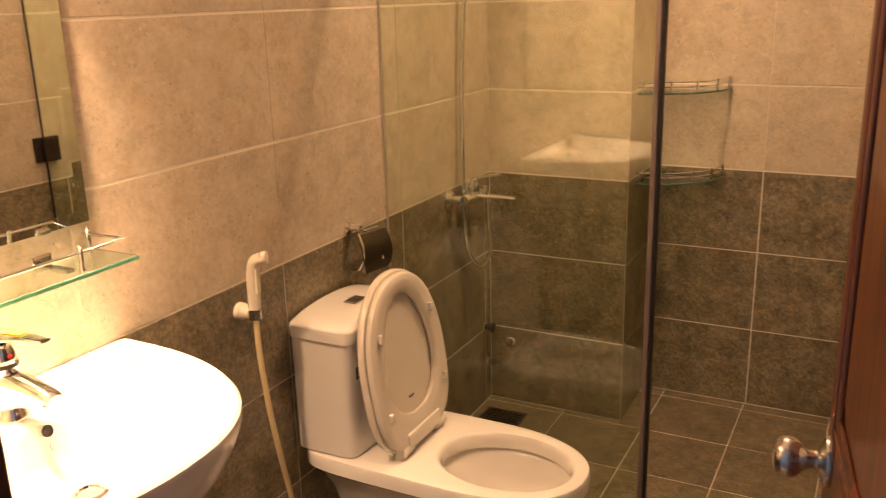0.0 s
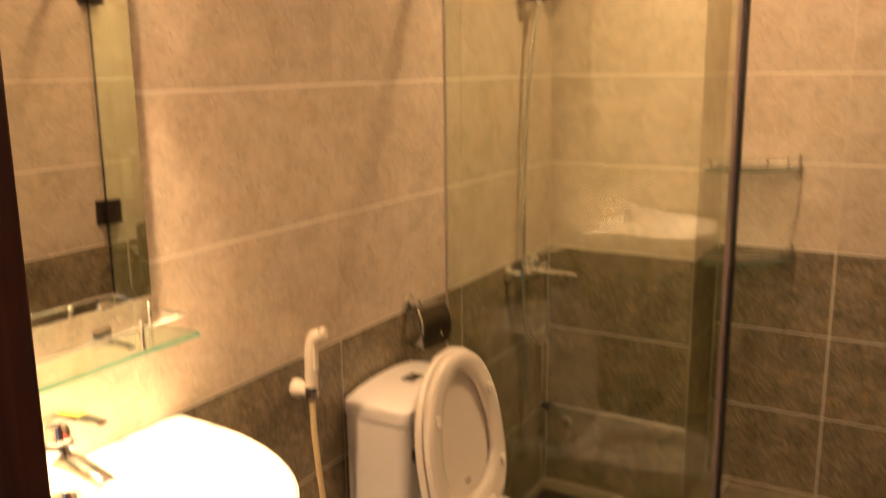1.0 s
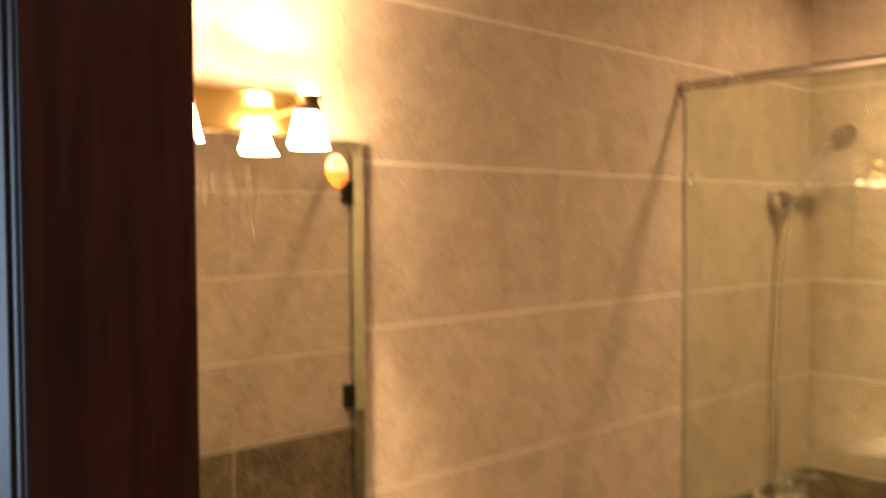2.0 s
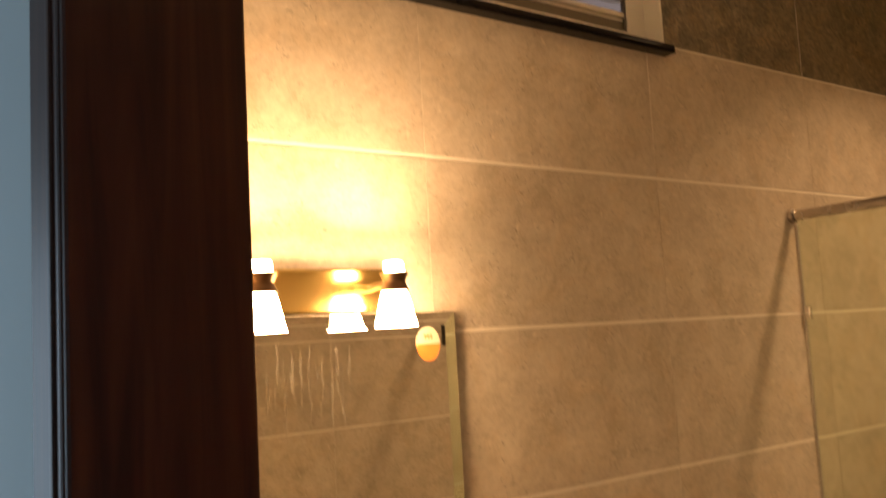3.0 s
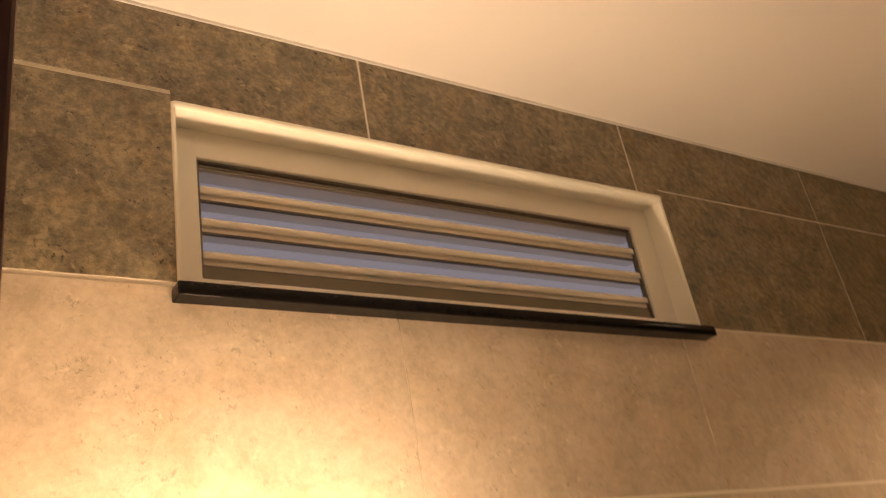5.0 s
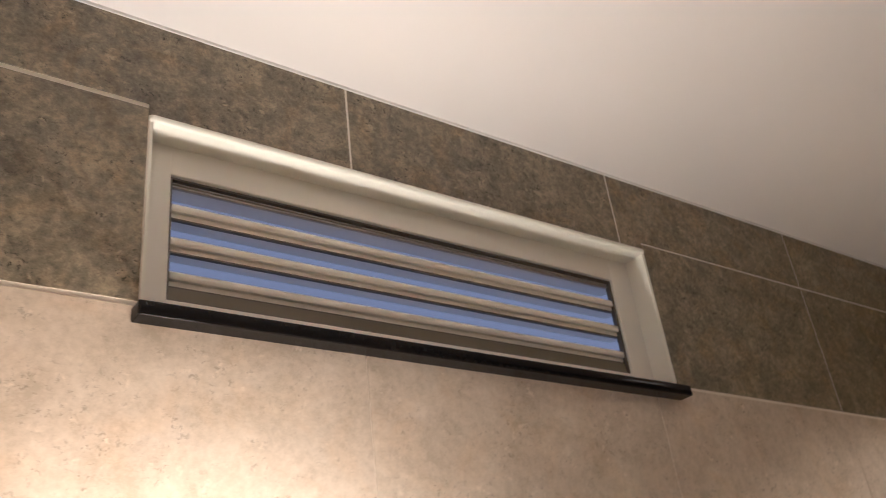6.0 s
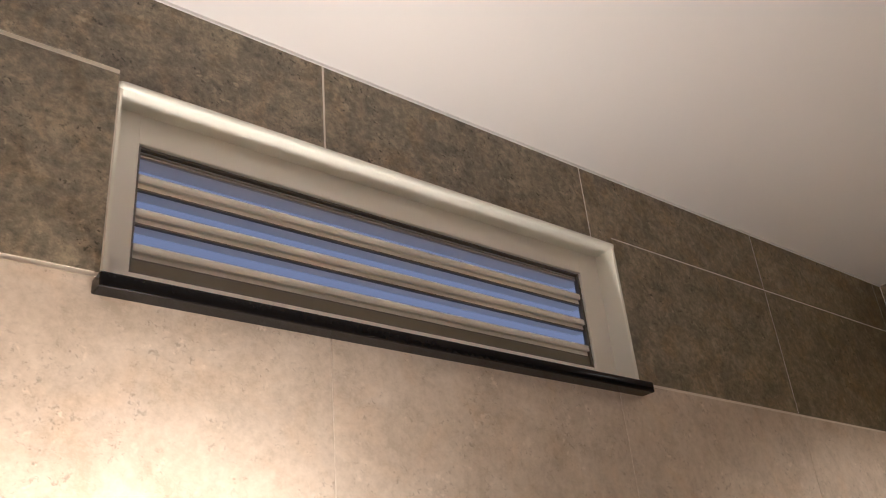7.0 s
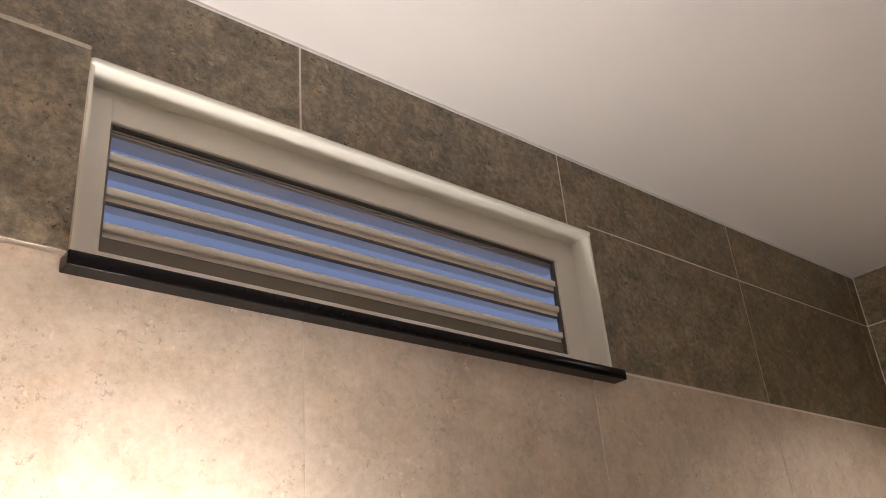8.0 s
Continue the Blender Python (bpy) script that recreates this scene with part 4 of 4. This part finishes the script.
outlet((0.084, PY, 0.245), (0, -1, 0), False, "capped steel pipe stub with pale filler")
outlet((0.0, 2.792, 0.160), (1, 0, 0), False, "capped steel pipe stub near the floor")

# floor drain
drain = thing("floor_drain", "dark square metal floor drain grate", "drain", (0.11, 2.645, 0))
o = part("frame", frame_bars(0.035, 0.19, 2.570, 2.725, 0.012, 0, 0.006, 0.001), DARK_METAL, drain)
o.data.transform(Matrix(((1, 0, 0, 0), (0, 0, 1, 0), (0, 1, 0, 0), (0, 0, 0, 1))))
o.data.flip_normals()
part("tray", box(0.045, 0.18, 2.58, 2.715, -0.004, 0.0005), RUBBER, drain)
for k in range(7):
    y = 2.590 + k * 0.019
    part("bar", box(0.045, 0.180, y, y + 0.010, 0.001, 0.0048, 0.001), DARK_METAL, drain)

# ceiling light over the shower
downlight = thing("ceiling_light", "round lit ceiling light over the shower", "ceiling light", (0.74, 2.44, CEIL))
part("rim", lathe([(0.092, 0), (0.092, -0.010), (0.085, -0.014), (0.072, -0.014), (0.072, 0)], pose(0.74, 2.44, CEIL)), FRAME_PAINT, downlight)
part("diffuser", lathe([(0.071, -0.004), (0.071, -0.012), (0.01, -0.013)], pose(0.74, 2.44, CEIL)), DISC_GLOW, downlight)

# ---- tiles: every one a piece of its wall ----
tile_cache = {}


def poly_mesh(key, outline, mat, thick=T, bevel=0.0006):
    """A tile from its outline in (a, b), face towards +c; shared between alike tiles."""
    if key in tile_cache:
        return tile_cache[key]
    own = bmesh.new()
    f = own.faces.new([own.verts.new((a, b, 0.0)) for a, b in outline])
    g = bmesh.ops.extrude_face_region(own, geom=[f])
    top = [v for v in g["geom"] if isinstance(v, bmesh.types.BMVert)]
    for v in top:
        v.co.z += thick
    edges = [e for e in own.edges if all(v in top for v in e.verts)]
    bmesh.ops.bevel(own, geom=edges, offset=bevel, segments=2, affect="EDGES", profile=0.6)
    tile_cache[key] = mesh_of("tile", own, mat, False)
    return tile_cache[key]


def lay(parent, m, a0, b0, outline, mat, **kw):
    """One tile: outline given relative to (a0, b0) in the wall's own axes m."""
    key = (mat.name, tuple((round(a, 4), round(b, 4)) for a, b in outline))
    ob = new("tile", poly_mesh(key, outline, mat, **kw))
    ob.parent = parent
    ob.matrix_basis = m @ Matrix.Translation((a0, b0, 0.0))
    r = random.Random(hash((round(a0, 3), round(b0, 3))) & 0xFFFF)
    ob.matrix_basis = ob.matrix_basis @ Matrix.Rotation(radians(r.uniform(-0.05, 0.05)), 4, "X") @ Matrix.Translation((0, 0, r.uniform(-0.0004, 0.0004)))
    return ob


ROWS = [0.0, 0.3, 0.6, 0.9, 1.2, 1.5, 1.8, 2.1, 2.4, 2.7, CEIL]


def tile_wall(parent, m, cols, skip=None, rows=ROWS):
    for c0, c1 in zip(cols, cols[1:]):
        for r0, r1 in zip(rows, rows[1:]):
            if r1 - r0 < 0.01 or c1 - c0 < 0.008:
                continue
            mat = LIGHT_TILE if 0.9 - 0.01 < r0 < 2.39 else DARK_TILE
            outline = [(c0, r0), (c1, r0), (c1, r1), (c0, r1)]
            if skip:
                outline = skip(c0, c1, r0, r1)
                if outline is None:
                    continue
            ga, gb = (0.0006, 0.0031) if mat is LIGHT_TILE else (0.0021, 0.0036 if r0 > 2.3 and m is M_LEFT and c0 < 0.6 else 0.0021)
            rel = [(a - c0 + (ga if a == c0 or a == WY1 else -ga), b - r0 + (gb if b in (r0, WZ1) else -gb)) for a, b in outline]
            lay(parent, m, c0, r0, rel, mat)


def round_window(c0, c1, r0, r1):
    """The tiles round the window recess are cut to it."""
    full = [(c0, r0), (c1, r0), (c1, r1), (c0, r1)]
    if r1 <= WZ0 + 0.001 or c1 <= WY0 or c0 >= WY1:
        return full
    if r0 < 2.5:
        if c0 < WY0:
            return [(c0, r0), (WY0, r0), (WY0, r1), (c0, r1)]
        if c1 > WY1:
            return [(WY1, r0), (c1, r0), (c1, r1), (WY1, r1)]
        return None
    if c0 < WY0:
        return [(c0, r0), (WY0, r0), (WY0, WZ1), (c1, WZ1), (c1, r1), (c0, r1)]
    if c1 > WY1:
        return [(c0, WZ1), (WY1, WZ1), (WY1, r0), (c1, r0), (c1, r1), (c0, r1)]
    return [(c0, WZ1), (c1, WZ1), (c1, r1), (c0, r1)]


# axes of each wall: a along it, b up, c out into the room
M_LEFT = Matrix(((0, 0, 1, -T), (1, 0, 0, 0), (0, 1, 0, 0), (0, 0, 0, 1)))
M_RIGHT = Matrix(((0, 0, -1, X1 + T), (-1, 0, 0, 0), (0, 1, 0, 0), (0, 0, 0, 1)))
M_FAR = Matrix(((1, 0, 0, 0), (0, 0, -1, Y1 + T), (0, 1, 0, 0), (0, 0, 0, 1)))
M_CHASE = Matrix(((1, 0, 0, 0), (0, 0, -1, PY + T), (0, 1, 0, 0), (0, 0, 0, 1)))
M_SIDE = Matrix(((0, 0, 1, PX - T), (1, 0, 0, 0), (0, 1, 0, 0), (0, 0, 0, 1)))
M_DOOR = Matrix(((-1, 0, 0, 0), (0, 0, 1, Y0 - T), (0, 1, 0, 0), (0, 0, 0, 1)))
tile_wall(wall_left, M_LEFT, [Y0 - 0.012, 0.985, 1.583, 2.18, 2.778, PY + 0.002], round_window)
tile_wall(wall_right, M_RIGHT, [-Y1, -2.778, -2.18, -1.583, -0.985, -Y0])
tile_wall(wall_far, M_FAR, [PX, 0.912, X1])
tile_wall(pipe_chase, M_CHASE, [0.0, PX])
tile_wall(pipe_chase, M_SIDE, [PY, Y1])
tile_wall(wall_door, M_DOOR, [-JX0 + 0.03, 0.0])

# floor tiles, 30 cm square, with cut strips along the walls
fx = [0.0, 0.304, 0.606, 0.906, 1.208, X1]
fy = [Y1 - 0.055 - 0.302 * k for k in range(9)]
fy = [Y1] + fy + [Y0]
M_FLOOR = Matrix(((1, 0, 0, 0), (0, 1, 0, 0), (0, 0, 1, -T), (0, 0, 0, 1)))
for a0, a1 in zip(fx, fx[1:]):
    for b1, b0 in zip(fy, fy[1:]):
        if b1 - b0 < 0.01:
            continue
        g, h = 0.0012, 0.0019
        c0 = a0
        if b0 >= PY - 0.002 and a0 < PX:
            if a1 <= PX:
                continue
            c0 = PX
        if b0 < PY < b1 and a1 <= PX:
            b1 = PY
        lay(floor, M_FLOOR, c0, b0, [(g, h), (a1 - c0 - g, h), (a1 - c0 - g, b1 - b0 - h), (g, b1 - b0 - h)], FLOOR_TILE)
